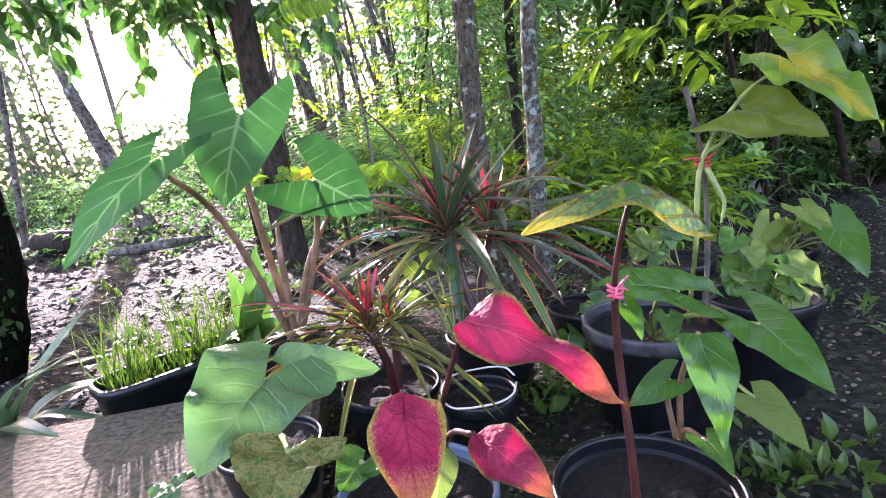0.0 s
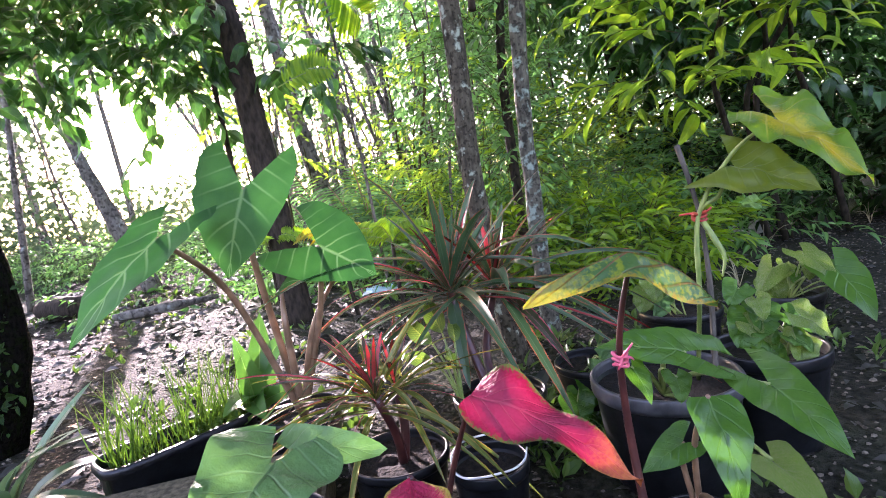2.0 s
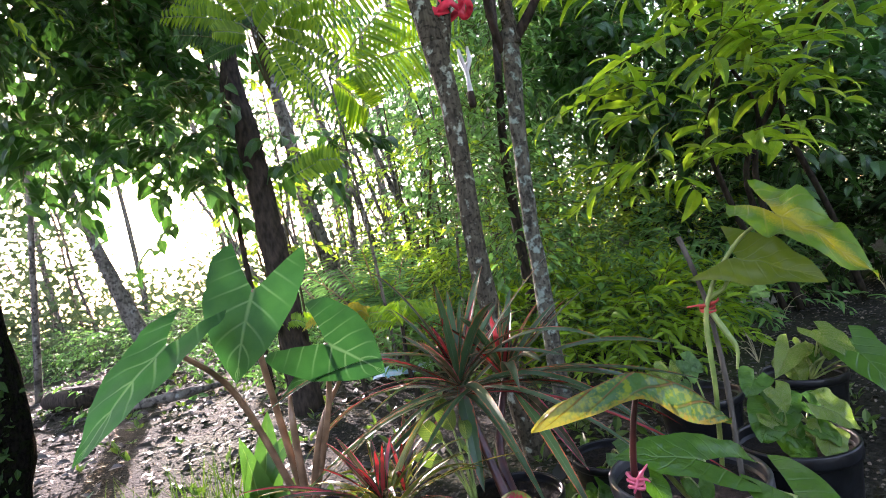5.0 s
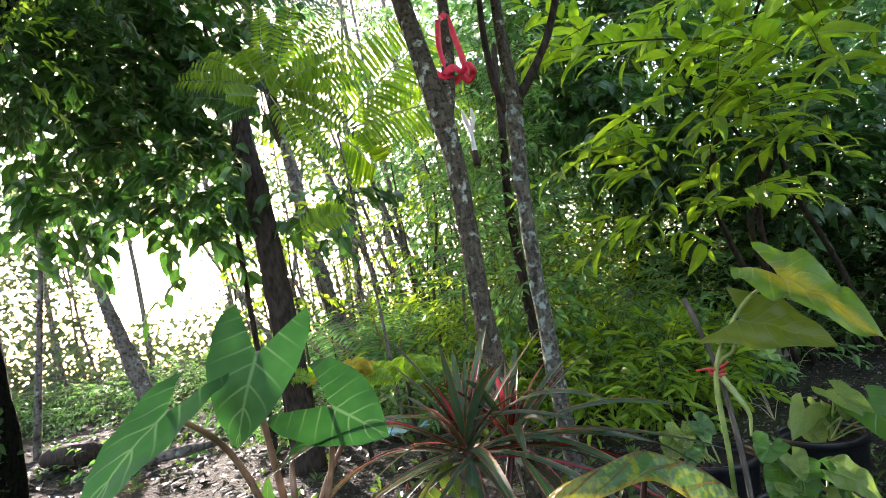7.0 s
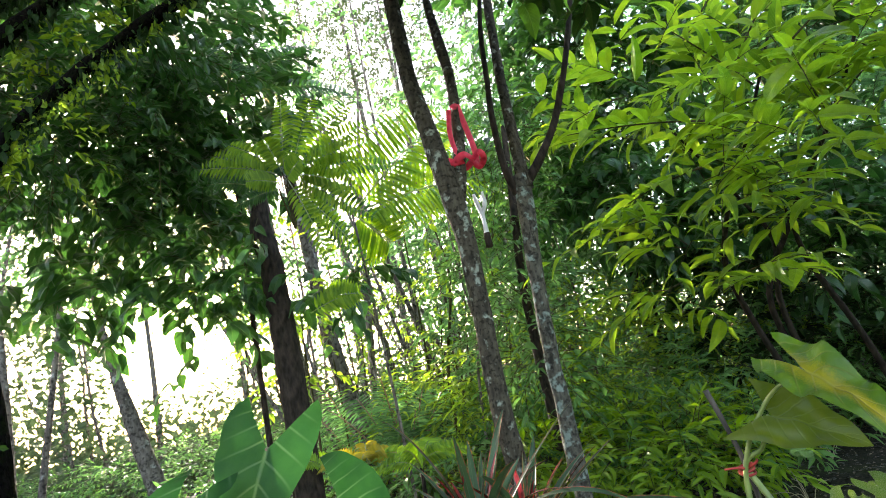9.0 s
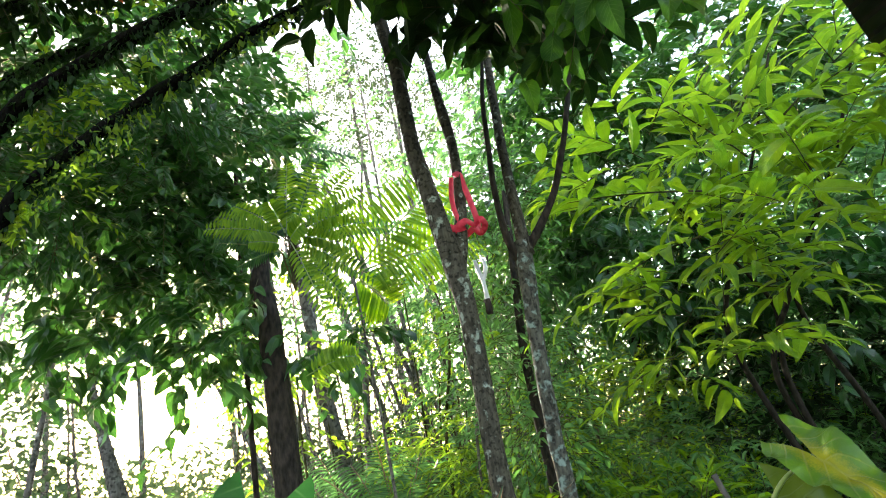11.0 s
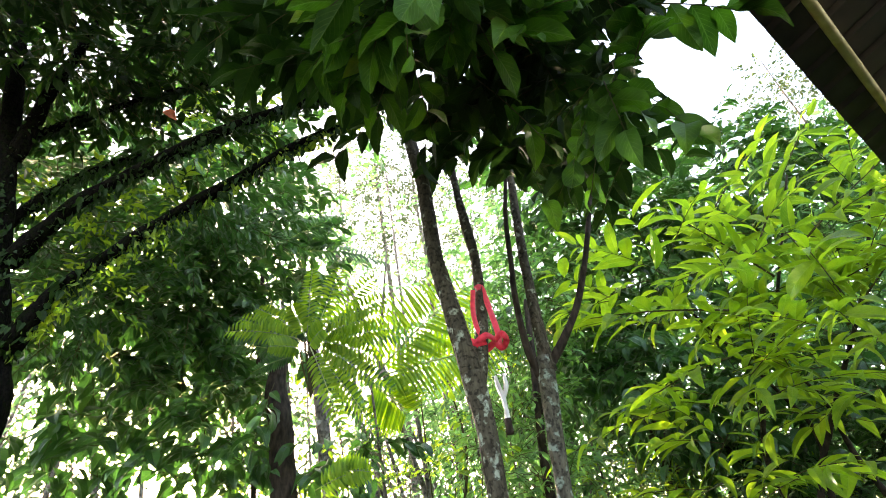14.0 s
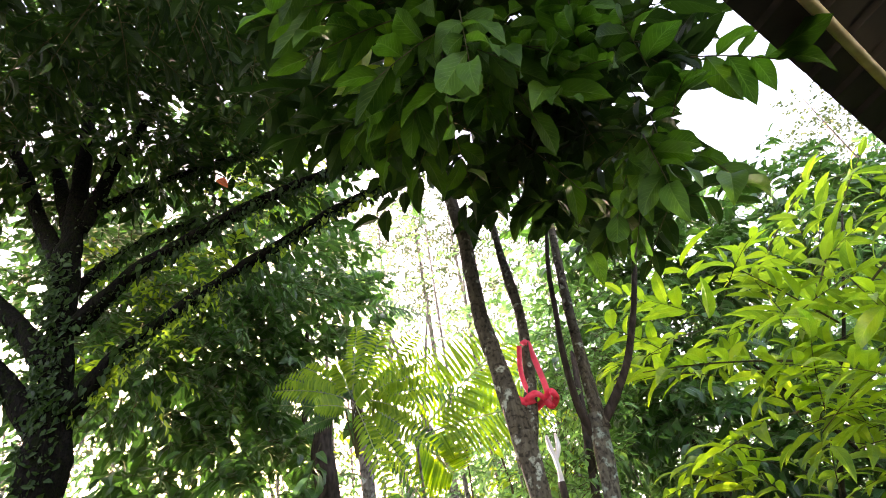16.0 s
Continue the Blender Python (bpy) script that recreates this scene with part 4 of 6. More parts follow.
def shade_tree():
    t = tree("tree", "tall broad-leaved tree with dense dark foliage")
    x, y, z = (-4.092, 4.2, 2.54)
    limb("trunk", [(x, y, -0.05), (x + 0.1, y, 1.5), (x + 0.15, y, 3.0), (x + 0.5, y, 5.0)], [0.07, 0.06, 0.05, 0.03], BARK_DARK, t, 10, 6, 0.15)
    blobs = [((-2.556, 3.9, 3.187), (1.1, 0.7, 0.7)), ((-1.806, 4, 3.387), (0.8, 0.6, 0.7)), ((-2.808, 3.6, 2.179), (0.6, 0.5, 0.45)), ((-2.108, 3.9, 4.267), (1.0, 0.7, 0.7)), ((-2.8, 3.7, 2.574), (0.8, 0.5, 0.4)), ((-5.719, 4, 9.337), (1.3, 0.7, 0.9)), ((-2.677, 4.2, 7.434), (1.0, 0.6, 0.7)), ((-5.03, 4, 5.313), (0.8, 0.6, 0.7)), ((-3.331, 4.4, 5.787), (1.2, 0.5, 0.7)), ((-0.904, 4.6, 5.994), (0.5, 0.4, 0.4)), ((-2.44, 3.8, 2.036), (0.4, 0.3, 0.25)), ((-1.647, 3.6, 1.593), (0.25, 0.25, 0.3)), ((-3.752, 3.600, 4.069), (0.6, 0.3, 0.45)), ((-2.597, 3.700, 3.412), (0.6, 0.3, 0.4))]
    tw, lv = crown(random.Random(14), blobs, 800, 0.42, 8, 0.19, 0.5, 0.3, 0.0)
    bundle("twig", tw, TWIG, t)
    tagged(link("crown", leaves_mesh("crown", T_BIG_FAR, lv, L_CANOPY), t), kind="stuff")


shade_tree()


def clump_palm(foot, count, length, seed, label):
    t = thing("palm", label, "palm", "clump palms")
    rnd = random.Random(seed)
    stems, lv = [], []
    for i in range(count):
        a = rnd.uniform(0, 6.28)
        b = Vector(foot) + Vector((rnd.gauss(0, 0.06), rnd.gauss(0, 0.06), 0))
        r, l = frond(rnd, b + Vector((0, 0, 0.0)), (math.cos(a) * 0.7, math.sin(a) * 0.5, rnd.uniform(0.9, 2.2)), length * rnd.uniform(0.7, 1.2), 22, 0.2, 0.3, (0.1, -0.8, 0.5))
        stems.append((r, (0.012, 0.004), 5, 2))
        lv += l[10:]
    bundle("rachis", stems, BROWN_STEM, t)
    tagged(link("fronds", leaves_mesh("fronds", [leaf_template("lance", 0.06, 5, 1, 0.4, 0.1)], lv, L_FOREST), t), kind="stuff")


def dark_palm():
    t = thing("palm", "dark palm with long drooping leaflets in the canopy", "palm", "clump palms")
    rnd = random.Random(86)
    stems, lv = [], []
    x, y, z = (-1.564, 3.9, 3.474)
    limb("stem", [(x + 0.12, y, -0.05), (x + 0.04, y, z * 0.5), (x, y, z)], [0.022, 0.02, 0.018], BARK_DARK, t)
    for i in range(12):
        a = rnd.uniform(0, 6.28)
        r, l = frond(rnd, (x, y, z), (math.cos(a), 0.5 * math.sin(a), rnd.uniform(0.1, 1.3)), rnd.uniform(0.8, 1.2), 24, 0.32, 0.45, (0.1, -0.7, 0.6))
        stems.append((r, (0.012, 0.004), 5, 2))
        lv += l
    bundle("rachis", stems, GREEN_STEM, t)
    tagged(link("fronds", leaves_mesh("fronds", [leaf_template("lance", 0.06, 5, 1, 0.4, 0.12)], lv, L_CANOPY), t), kind="stuff")


dark_palm()
clump_palm((-0.644, 5.000, 0), 12, 1.25, 81, "slender clumping palm with orange stems")
clump_palm((-0.055, 5.600, 0), 10, 1.2, 82, "slender clumping palm behind the trees")
clump_palm((2.312, 9.923, 0), 9, 1.5, 83, "clumping palm in the shaded undergrowth")
clump_palm((-1.264, 6.000, 0), 10, 1.5, 84, "tall clumping palm at the sunny edge")


def small_fern(foot, count, length, mat, label, seed):
    t = thing("fern", label, "fern", "ferns")
    rnd = random.Random(seed)
    stems, lv = [], []
    limb("stem", [(foot[0] + 0.03, foot[1], -0.03), (foot[0], foot[1], foot[2] * 0.5), foot], [0.014, 0.012, 0.01], BARK_SHADE, t, 8, 3, 0.2)
    for i in range(count):
        a = i * 6.283 / count + rnd.gauss(0, 0.2)
        r, l = frond(rnd, foot, (math.cos(a), math.sin(a) * 0.8, rnd.uniform(0.5, 1.2)), length * rnd.uniform(0.7, 1.2), 16, 0.07, 0.6, (0, -0.7, 0.7))
        stems.append((r, (0.004, 0.002), 4, 2))
        lv += l
    bundle("rachis", stems, GREEN_STEM, t)
    tagged(link("fronds", leaves_mesh("fronds", T_LANCE, lv, mat), t), kind="stuff")


L_GOLD = leaf_mat("golden_fern", (0.2, 0.2, 0.02), (0.38, 0.32, 0.03), None, through=0.55)
small_fern((-0.626, 3.1, 0.491), 7, 0.3, L_GOLD, "small golden-yellow fern lit by the sun", 91)
small_fern((-0.325, 3, 0.434), 9, 0.4, L_FERN, "green fern beside the path", 92)
small_fern((-1.092, 3.2, 0.498), 8, 0.4, L_FERN, "green fern at the foot of a dark trunk", 93)

# ---------------------------------------------------------------- potted plants
L_ALOCASIA = leaf_mat("elephant_ear_leaf", (0.012, 0.055, 0.012), (0.026, 0.09, 0.02), (0.15, 0.25, 0.11), 4.2, 0.42, 0.5, 0.40, True, glow=1.45, spec=0.14)
L_CALADIUM = leaf_mat("green_caladium_leaf", (0.03, 0.10, 0.012), (0.06, 0.15, 0.018), (0.10, 0.21, 0.05), 5, 0.45, 0.22, 0.38, True, crinkle=0.15)
L_PALE = leaf_mat("pale_caladium_leaf", (0.045, 0.115, 0.03), (0.075, 0.16, 0.046), (0.12, 0.21, 0.08), 5, 0.4, 0.35, 0.38, True, crinkle=0.2, glow=1.4)
L_YELLOW = leaf_mat("yellowing_leaf", (0.05, 0.15, 0.018), (0.13, 0.24, 0.025), (0.42, 0.40, 0.10), 5, 0.5, 0.28, 0.55, True, centre=(0.36, 0.34, 0.03), edge_at=0.48, glow=1.5, crinkle=0.2)
L_SPECKLED = leaf_mat("speckled_leaf", (0.07, 0.15, 0.014), (0.12, 0.21, 0.02), (0.2, 0.26, 0.08), 7, 0.4, 0.35, 0.5, True, spots=(0.26, 0.30, 0.12), spot_scale=140)
L_RED = leaf_mat("red_caladium_leaf", (0.11, 0.004, 0.014), (0.22, 0.014, 0.036), (0.42, 0.09, 0.11), 8, 0.45, 0.6, 0.26, True, edge=(0.06, 0.10, 0.02), edge_at=0.94, centre=(0.27, 0.028, 0.055), crinkle=0.35, glow=1.0, spec=0.08, tip=(0.40, 0.13, 0.05))
L_PINK = leaf_mat("pink_caladium_leaf", (0.20, 0.008, 0.028), (0.36, 0.035, 0.07), (0.16, 0.01, 0.02), 8, 0.5, 0.6, 0.28, True, edge=(0.24, 0.20, 0.03), edge_at=0.86, crinkle=0.4, glow=1.0, spec=0.08, tip=(0.42, 0.16, 0.05))
L_MOTTLED = leaf_mat("mottled_leaf", (0.02, 0.07, 0.02), (0.06, 0.13, 0.03), (0.26, 0.04, 0.03), 5, 0.5, 0.25, 0.4, True, edge=(0.22, 0.17, 0.02), edge_at=0.85, spots=(0.15, 0.20, 0.02), spot_scale=26, glow=1.3, crinkle=0.3, tip=(0.26, 0.24, 0.02))
L_OLIVE = leaf_mat("olive_leaf", (0.10, 0.15, 0.015), (0.15, 0.20, 0.02), (0.2, 0.26, 0.05), 6, 0.4, 0.3, 0.5, True)
L_CORDY = leaf_mat("dark_strap_leaf", (0.018, 0.045, 0.02), (0.04, 0.09, 0.034), (0.09, 0.14, 0.08), 0.001, 0.6, 0.3, 0.25, True, spec=0.3, edge=(0.40, 0.10, 0.05), edge_at=0.9)
L_CORDY_RED = leaf_mat("red_strap_leaf", (0.17, 0.012, 0.02), (0.28, 0.04, 0.035), (0.32, 0.10, 0.07), 0.001, 0.4, 0.25, 0.26, True, glow=1.1, edge=(0.025, 0.04, 0.02), edge_at=0.62)
L_CORDY_PINK = leaf_mat("pink_strap_leaf", (0.025, 0.03, 0.018), (0.06, 0.06, 0.025), (0.3, 0.08, 0.1), 0.001, 0.5, 0.25, 0.3, True, edge=(0.42, 0.08, 0.10), edge_at=0.85)
L_CORDY_GOLD = leaf_mat("golden_strap_leaf", (0.05, 0.08, 0.018), (0.10, 0.13, 0.022), (0.24, 0.24, 0.05), 0.001, 0.5, 0.25, 0.35, True, edge=(0.30, 0.16, 0.04), edge_at=0.85)
L_STRIPED = leaf_mat("striped_leaf", (0.07, 0.13, 0.02), (0.10, 0.17, 0.03), (0.34, 0.40, 0.08), 12, 0.8, 0.3, 0.45, True)
L_BLUISH = leaf_mat("bluish_strap_leaf", (0.04, 0.09, 0.045), (0.07, 0.13, 0.06), (0.14, 0.2, 0.1), 0.001, 0.5, 0.28, 0.4, True)
GREY_RIM = plain_mat("worn_rim", (0.018, 0.019, 0.02), (0.07, 0.07, 0.072), 30, 0.42)
WHITE_RIM = plain_mat("pale_rim", (0.4, 0.4, 0.38), (0.6, 0.6, 0.57), 30, 0.4)
BLUE_RIM = plain_mat("blue_grey_rim", (0.05, 0.08, 0.11), (0.09, 0.13, 0.17), 30, 0.4)
RED_TIE = plain_mat("red_tie", (0.35, 0.02, 0.02), (0.5, 0.06, 0.03), 60, 0.5)
PINK_TIE = plain_mat("pink_tie", (0.45, 0.05, 0.10), (0.6, 0.12, 0.16), 60, 0.5)
GREY_WOOD = bark_mat("grey_stake", (0.04, 0.036, 0.028), (0.13, 0.115, 0.09))
STONE = plain_mat("gravel_stone", (0.035, 0.029, 0.020), (0.21, 0.18, 0.13), 35, 0.92, 0, 0.2, 0.2)

ARROW = leaf_template("arrow", 0.52, 16, 6, 0.10, 0.07, 0.04, 0.6, spread=0.78)
ARROW_SLIM = leaf_template("arrow", 0.36, 16, 6, 0.16, 0.08, 0.05, 0.42, spread=0.6, seed=2)
HEART = leaf_template("heart", 0.55, 18, 6, 0.18, 0.10, 0.10, 0.38, spread=0.35, seed=3, crumple=0.08)
ROUND = leaf_template("heart", 0.66, 18, 6, 0.14, 0.06, 0.10, 0.45, spread=0.3, seed=5, crumple=0.09)
BROAD = leaf_template("oval", 0.30, 14, 5, 0.25, 0.12, 0.08, seed=6)
DRAPED = leaf_template("oval", 0.15, 30, 8, -0.8, 0.0, 0.2, seed=9, arch=0.30, crumple=0.03)


def pot(place, radius, height, label, rim=PLASTIC, group="plant pots"):
    p = thing("plant_pot", label, "plant pot", group, place=place)
    r = radius
    body = lathe([(0.0, 0.004), (r * 0.78, 0.0), (r * 0.80, 0.01), (r * 0.95, height * 0.86), (r * 0.955, height * 0.9), (r * 0.93, height * 0.9), (r * 0.76, 0.02), (0.0, 0.02)], PLASTIC, "body", 48, p)
    lathe([(r * 0.93, height * 0.86), (r * 0.985, height * 0.86), (r, height * 0.9), (r * 1.0, height * 0.985), (r * 0.985, height), (r * 0.945, height), (r * 0.935, height * 0.97), (r * 0.93, height * 0.86)], rim, "rim", 48, body)
    V, F = [], []
    for i in range(7):
        for k in range(24):
            a, q = 2 * math.pi * k / 24, r * 0.925 * i / 6
            V.append((q * math.cos(a), q * math.sin(a), height * 0.86 + 0.012 * noise.noise(Vector((q * math.cos(a) * 40 + place[0] * 9, q * math.sin(a) * 40, 1))) * (i < 6)))
    for i in range(6):
        for k in range(24):
            F.append((i * 24 + k, i * 24 + (k + 1) % 24, (i + 1) * 24 + (k + 1) % 24, (i + 1) * 24 + k))
    link("soil", mesh_of("soil", V, F, POT_SOIL), body)
    return p


pot((0.215, 0.604, 0), 0.120, 0.195, "round black plastic pot with wet dark soil")
pot((0.42, 1.10, 0), 0.155, 0.23, "large black plastic pot with a worn grey rim", GREY_RIM)
pot((0.70, 1.19, 0), 0.122, 0.225, "large black plastic pot beside the gravel path")
pot((0.74, 1.76, 0), 0.135, 0.18, "black nursery pot with small caladiums")
pot((1.09, 1.76, 0), 0.125, 0.19, "black nursery pot with speckled seedlings")
pot((0.36, 1.46, 0), 0.11, 0.15, "low dark pot filled with reddish soil")
pot((-0.085, 0.665, 0), 0.115, 0.18, "black pot with a blue-grey rim under red caladiums", BLUE_RIM)
pot((-0.17, 1.09, 0), 0.11, 0.14, "black pot holding a small red dracaena")
pot((0.075, 1.30, 0), 0.12, 0.16, "black pot holding a tall red-edged dracaena")
pot((-0.47, 1.42, 0), 0.11, 0.14, "black pot holding an elephant ear plant")
pot((-0.64, 1.53, 0), 0.09, 0.11, "small grey-rimmed pot with a young lily", GREY_RIM)
pot((0.02, 0.95, 0), 0.075, 0.17, "small black pot with a wire ring on its rim")
pot((0.345, 0.80, 0), 0.072, 0.10, "small black nursery pot behind a larger pot")
pot((-0.33, 0.78, 0.115), 0.085, 0.09, "black pot with a pale green caladium on the slab")


def wire_ring():
    w = thing("wire_ring", "bent white wire ring resting on a small pot", "ring")
    c = Vector((0.02, 0.94, 0.185))
    pts = [tuple(c + Vector((0.072 * math.cos(a), 0.066 * math.sin(a), 0.012 * math.sin(a + 0.6) + 0.004 * math.sin(3 * a)))) for a in np.linspace(0.2, 6.2, 14)]
    limb("wire", pts, [0.002, 0.002], WHITE_RIM, w, 8, 4)


wire_ring()


def plant(label, category="potted plant", place=(0, 0, 0), name="potted_plant"):
    return thing(name, label, category, "potted plants")


def elephant_ear():
    p = plant("elephant ear with large grey-green veined arrow leaves")
    base = (-0.47, 1.42, 0.115)
    for top, tip, face, temp, via in (
        ((-0.439, 1.198, 0.752), (-0.482, 1.118, 0.564), (0.05, -1, 0.25), ARROW, (-0.495, 1.31, 0.635)),
        ((-0.585, 1.071, 0.668), (-0.688, 0.897, 0.507), (-0.35, -1, 0.35), leaf_template("arrow", 0.34, 16, 6, 0.10, 0.04, 0.04, 0.45, spread=0.75, seed=12, crumple=0.03), (-0.541, 1.261, 0.506)),
        ((-0.332, 1.338, 0.59), (-0.186, 1.278, 0.505), (0.1, -1, 0.7), leaf_template("arrow", 0.62, 16, 6, 0.10, 0.05, 0.04, 0.85, spread=0.8, seed=13, crumple=0.03), (-0.356, 1.356, 0.427)),
        ((-0.31, 1.409, 0.508), (-0.437, 1.269, 0.505), (0.0, -0.3, 1), leaf_template("arrow", 0.40, 14, 5, 0.12, 0.06, 0.04, 0.5, spread=0.7, seed=14, crumple=0.03), (-0.39, 1.367, 0.367)),
    ):
        stalk = limb("petiole", [base, via, top], [0.011, 0.008, 0.005], BROWN_STEM, p, 8, 8)
        single_leaf(temp, top, tip, face, L_ALOCASIA, stalk)
    limb("petiole", [base, (-0.449, 1.341, 0.379), (-0.457, 1.376, 0.479)], [0.012, 0.009, 0.005], BROWN_STEM, p, 8, 6)


elephant_ear()

STRAPS = [leaf_template("strap", 0.042, 16, 2, 0.35, b, 0.0, twist=tw, seed=i) for i, (b, tw) in enumerate(((0.16, 0.3), (0.26, -0.4), (0.10, 0.5), (0.34, 0.2)))]


def strap(p, base, direction, length, width, droop, mat, twist=0.0, n=12):
    """One arching strap leaf with a folded midrib; it rises along its direction and falls by its weight."""
    d = Vector(direction).normalized()
    side = d.cross(Vector((0, 0, 1)))
    side = side.normalized() if side.length > 0.05 else Vector((1, 0, 0))
    at = lambda s: Vector(base) + d * length * s + Vector((0, 0, -droop * length * s * s))  # noqa: E731
    V, F, UV = [], [], []
    for i in range(n + 1):
        s = i / n
        fall = (at(min(1, s + 0.02)) - at(max(0, s - 0.02))).normalized()
        w = side * math.cos(twist * s) + side.cross(fall) * math.sin(twist * s)
        up = w.cross(fall).normalized()
        up = up if up.z > 0 else -up
        half = width * 0.5 * min(1.0, 0.45 + 2.2 * s) * max(0.0, 1 - s ** 3.2) ** 0.8
        for k in (-1, -0.5, 0, 0.5, 1):
            V.append(at(s) + w * half * k + up * half * 0.35 * abs(k))
            UV.append((k, s))
    for i in range(n):
        for k in range(4):
            a = i * 5 + k
            F.append((a, a + 1, a + 6, a + 5))
    return link("leaf", mesh_of("leaf", V, F, mat, UV), p)


def strap_head(rnd, p, heart, count, lo, hi, wide, dark, young, gold, lean=(0, 0, 0)):
    """Leaves set in a spiral: the young ones stand in the middle, the old ones arch out and hang."""
    for i in range(count):
        q = (i + 0.5) / count
        a = i * 2.39996 + rnd.uniform(-0.35, 0.35)
        e = 1.35 - 1.30 * q ** 0.8 + rnd.gauss(0, 0.12)
        d = Vector((math.cos(a) * math.cos(e), math.sin(a) * math.cos(e), math.sin(e))) + Vector(lean)
        mat = young if q < 0.12 or rnd.random() < 0.07 else gold if rnd.random() < 0.28 else dark
        L = rnd.uniform(lo, hi) * (0.28 + 0.72 * min(1, q * 1.7))
        strap(p, Vector(heart) + Vector((d.x * 0.012, d.y * 0.012, 0.06 * (0.5 - q))), d, L, wide * rnd.uniform(0.75, 1.15), rnd.uniform(0.2, 0.75) * (0.3 + q), mat, rnd.gauss(0, 0.5))


def dracaenas():
    rnd = random.Random(77)
    p = plant("tall dracaena with dark strap leaves edged in red")
    h1, h2 = Vector((-0.014, 1.400, 0.411)), Vector((0.112, 1.500, 0.392))
    limb("stem", [(0.075, 1.30, 0.13), (0.059, 1.388, 0.235), tuple(h2)], [0.014, 0.012, 0.01], MAROON_STEM, p, 8, 6, 0.2)
    limb("stem", [(0.06, 1.28, 0.13), (0.016, 1.36, 0.274), tuple(h1)], [0.014, 0.012, 0.01], MAROON_STEM, p, 8, 6, 0.2)
    strap_head(rnd, p, h1, 44, 0.46, 0.70, 0.028, L_CORDY, L_CORDY_RED, L_CORDY_PINK)
    strap_head(rnd, p, h2, 28, 0.42, 0.64, 0.028, L_CORDY, L_CORDY_RED, L_CORDY_PINK, (0.15, 0, 0))
    for base, tip, wide, droop in ((h1 + Vector((-0.02, 0, 0.08)), (-0.213, 1.380, 0.760), 0.034, 0.45), (h1 + Vector((-0.01, 0, 0.07)), (-0.476, 1.220, 0.462), 0.036, 0.5), (h1, (0.002, 1.280, 0.178), 0.042, 0.1),
                                   (h2 + Vector((0, 0, 0.03)), (0.133, 1.500, 0.610), 0.046, 0.0), (h1 + Vector((0.02, 0, 0.07)), (0.265, 1.280, 0.461), 0.038, 0.25), (h2, (0.393, 1.550, 0.599), 0.032, 0.1),
                                   (h2, (0.251, 1.250, 0.083), 0.034, 0.2), (h1, (-0.348, 1.200, 0.314), 0.034, 0.3)):
        d = Vector(tip) - base
        strap(p, base, d + Vector((0, 0, droop * d.length)), (d + Vector((0, 0, droop * d.length))).length, wide, droop * d.length / (d + Vector((0, 0, droop * d.length))).length, L_CORDY, rnd.gauss(0, 0.3), 16)
    q = plant("small dracaena with narrow pink and gold leaves")
    g1, g2 = Vector((-0.188, 1.020, 0.289)), Vector((-0.157, 1.100, 0.287))
    for g in (g1, g2):
        limb("stem", [(-0.16, 1.08, 0.11), tuple((g + Vector((-0.16, 1.08, 0.11))) / 2 + Vector((0.01, 0, 0))), tuple(g)], [0.011, 0.01, 0.008], MAROON_STEM, q, 8, 5, 0.25)
    strap_head(rnd, q, g1, 40, 0.26, 0.42, 0.017, L_CORDY_GOLD, L_CORDY_RED, L_CORDY_PINK, (-0.15, -0.05, 0))
    strap_head(rnd, q, g2, 24, 0.18, 0.32, 0.014, L_CORDY_GOLD, L_CORDY_RED, L_CORDY_PINK)
    for tip, mat in (((-0.413, 0.900, 0.291), L_CORDY), ((-0.379, 0.920, 0.296), L_CORDY_RED), ((-0.429, 1.000, 0.361), L_CORDY_GOLD), ((-0.342, 0.950, 0.292), L_STRIPED)):
        d = Vector(tip) - g1 + Vector((0, 0, 0.1))
        strap(q, g1, d, d.length, 0.022, 0.1 / d.length, mat, rnd.gauss(0, 0.3), 16)


dracaenas()


def red_caladium():
    p = plant("caladium with crimson leaves edged in green")
    base = (-0.085, 0.665, 0.15)
    for top, tip, face, temp, mat in (
        ((0.004, 0.58, 0.445), (0.162, 0.487, 0.384), (0.25, -0.75, 0.75), leaf_template("drip", 0.215, 34, 8, 0.2, 0.10, 0.34, seed=21, crumple=0.06), L_RED),
        ((-0.06, 0.446, 0.432), (-0.046, 0.347, 0.383), (0.0, -0.8, 0.65), leaf_template("oval", 0.34, 26, 8, 0.18, 0.08, 0.12, seed=22, crumple=0.08), L_PINK),
        ((0, 0.463, 0.373), (0.062, 0.396, 0.352), (0.2, -0.8, 0.6), leaf_template("oval", 0.30, 24, 8, 0.18, 0.06, 0.2, seed=23, crumple=0.08), L_RED),
        ((-0.03, 0.509, 0.334), (-0.045, 0.459, 0.299), (0.1, -0.6, 0.8), BROAD, L_SPECKLED),
    ):
        mid = (Vector(base) + Vector(top)) / 2 + Vector((0.01, 0.03, 0.03))
        stalk = limb("petiole", [base, tuple(mid), top], [0.0045, 0.004, 0.003], MAROON_STEM, p, 8, 8)
        single_leaf(temp, top, tip, face, mat, stalk)


red_caladium()


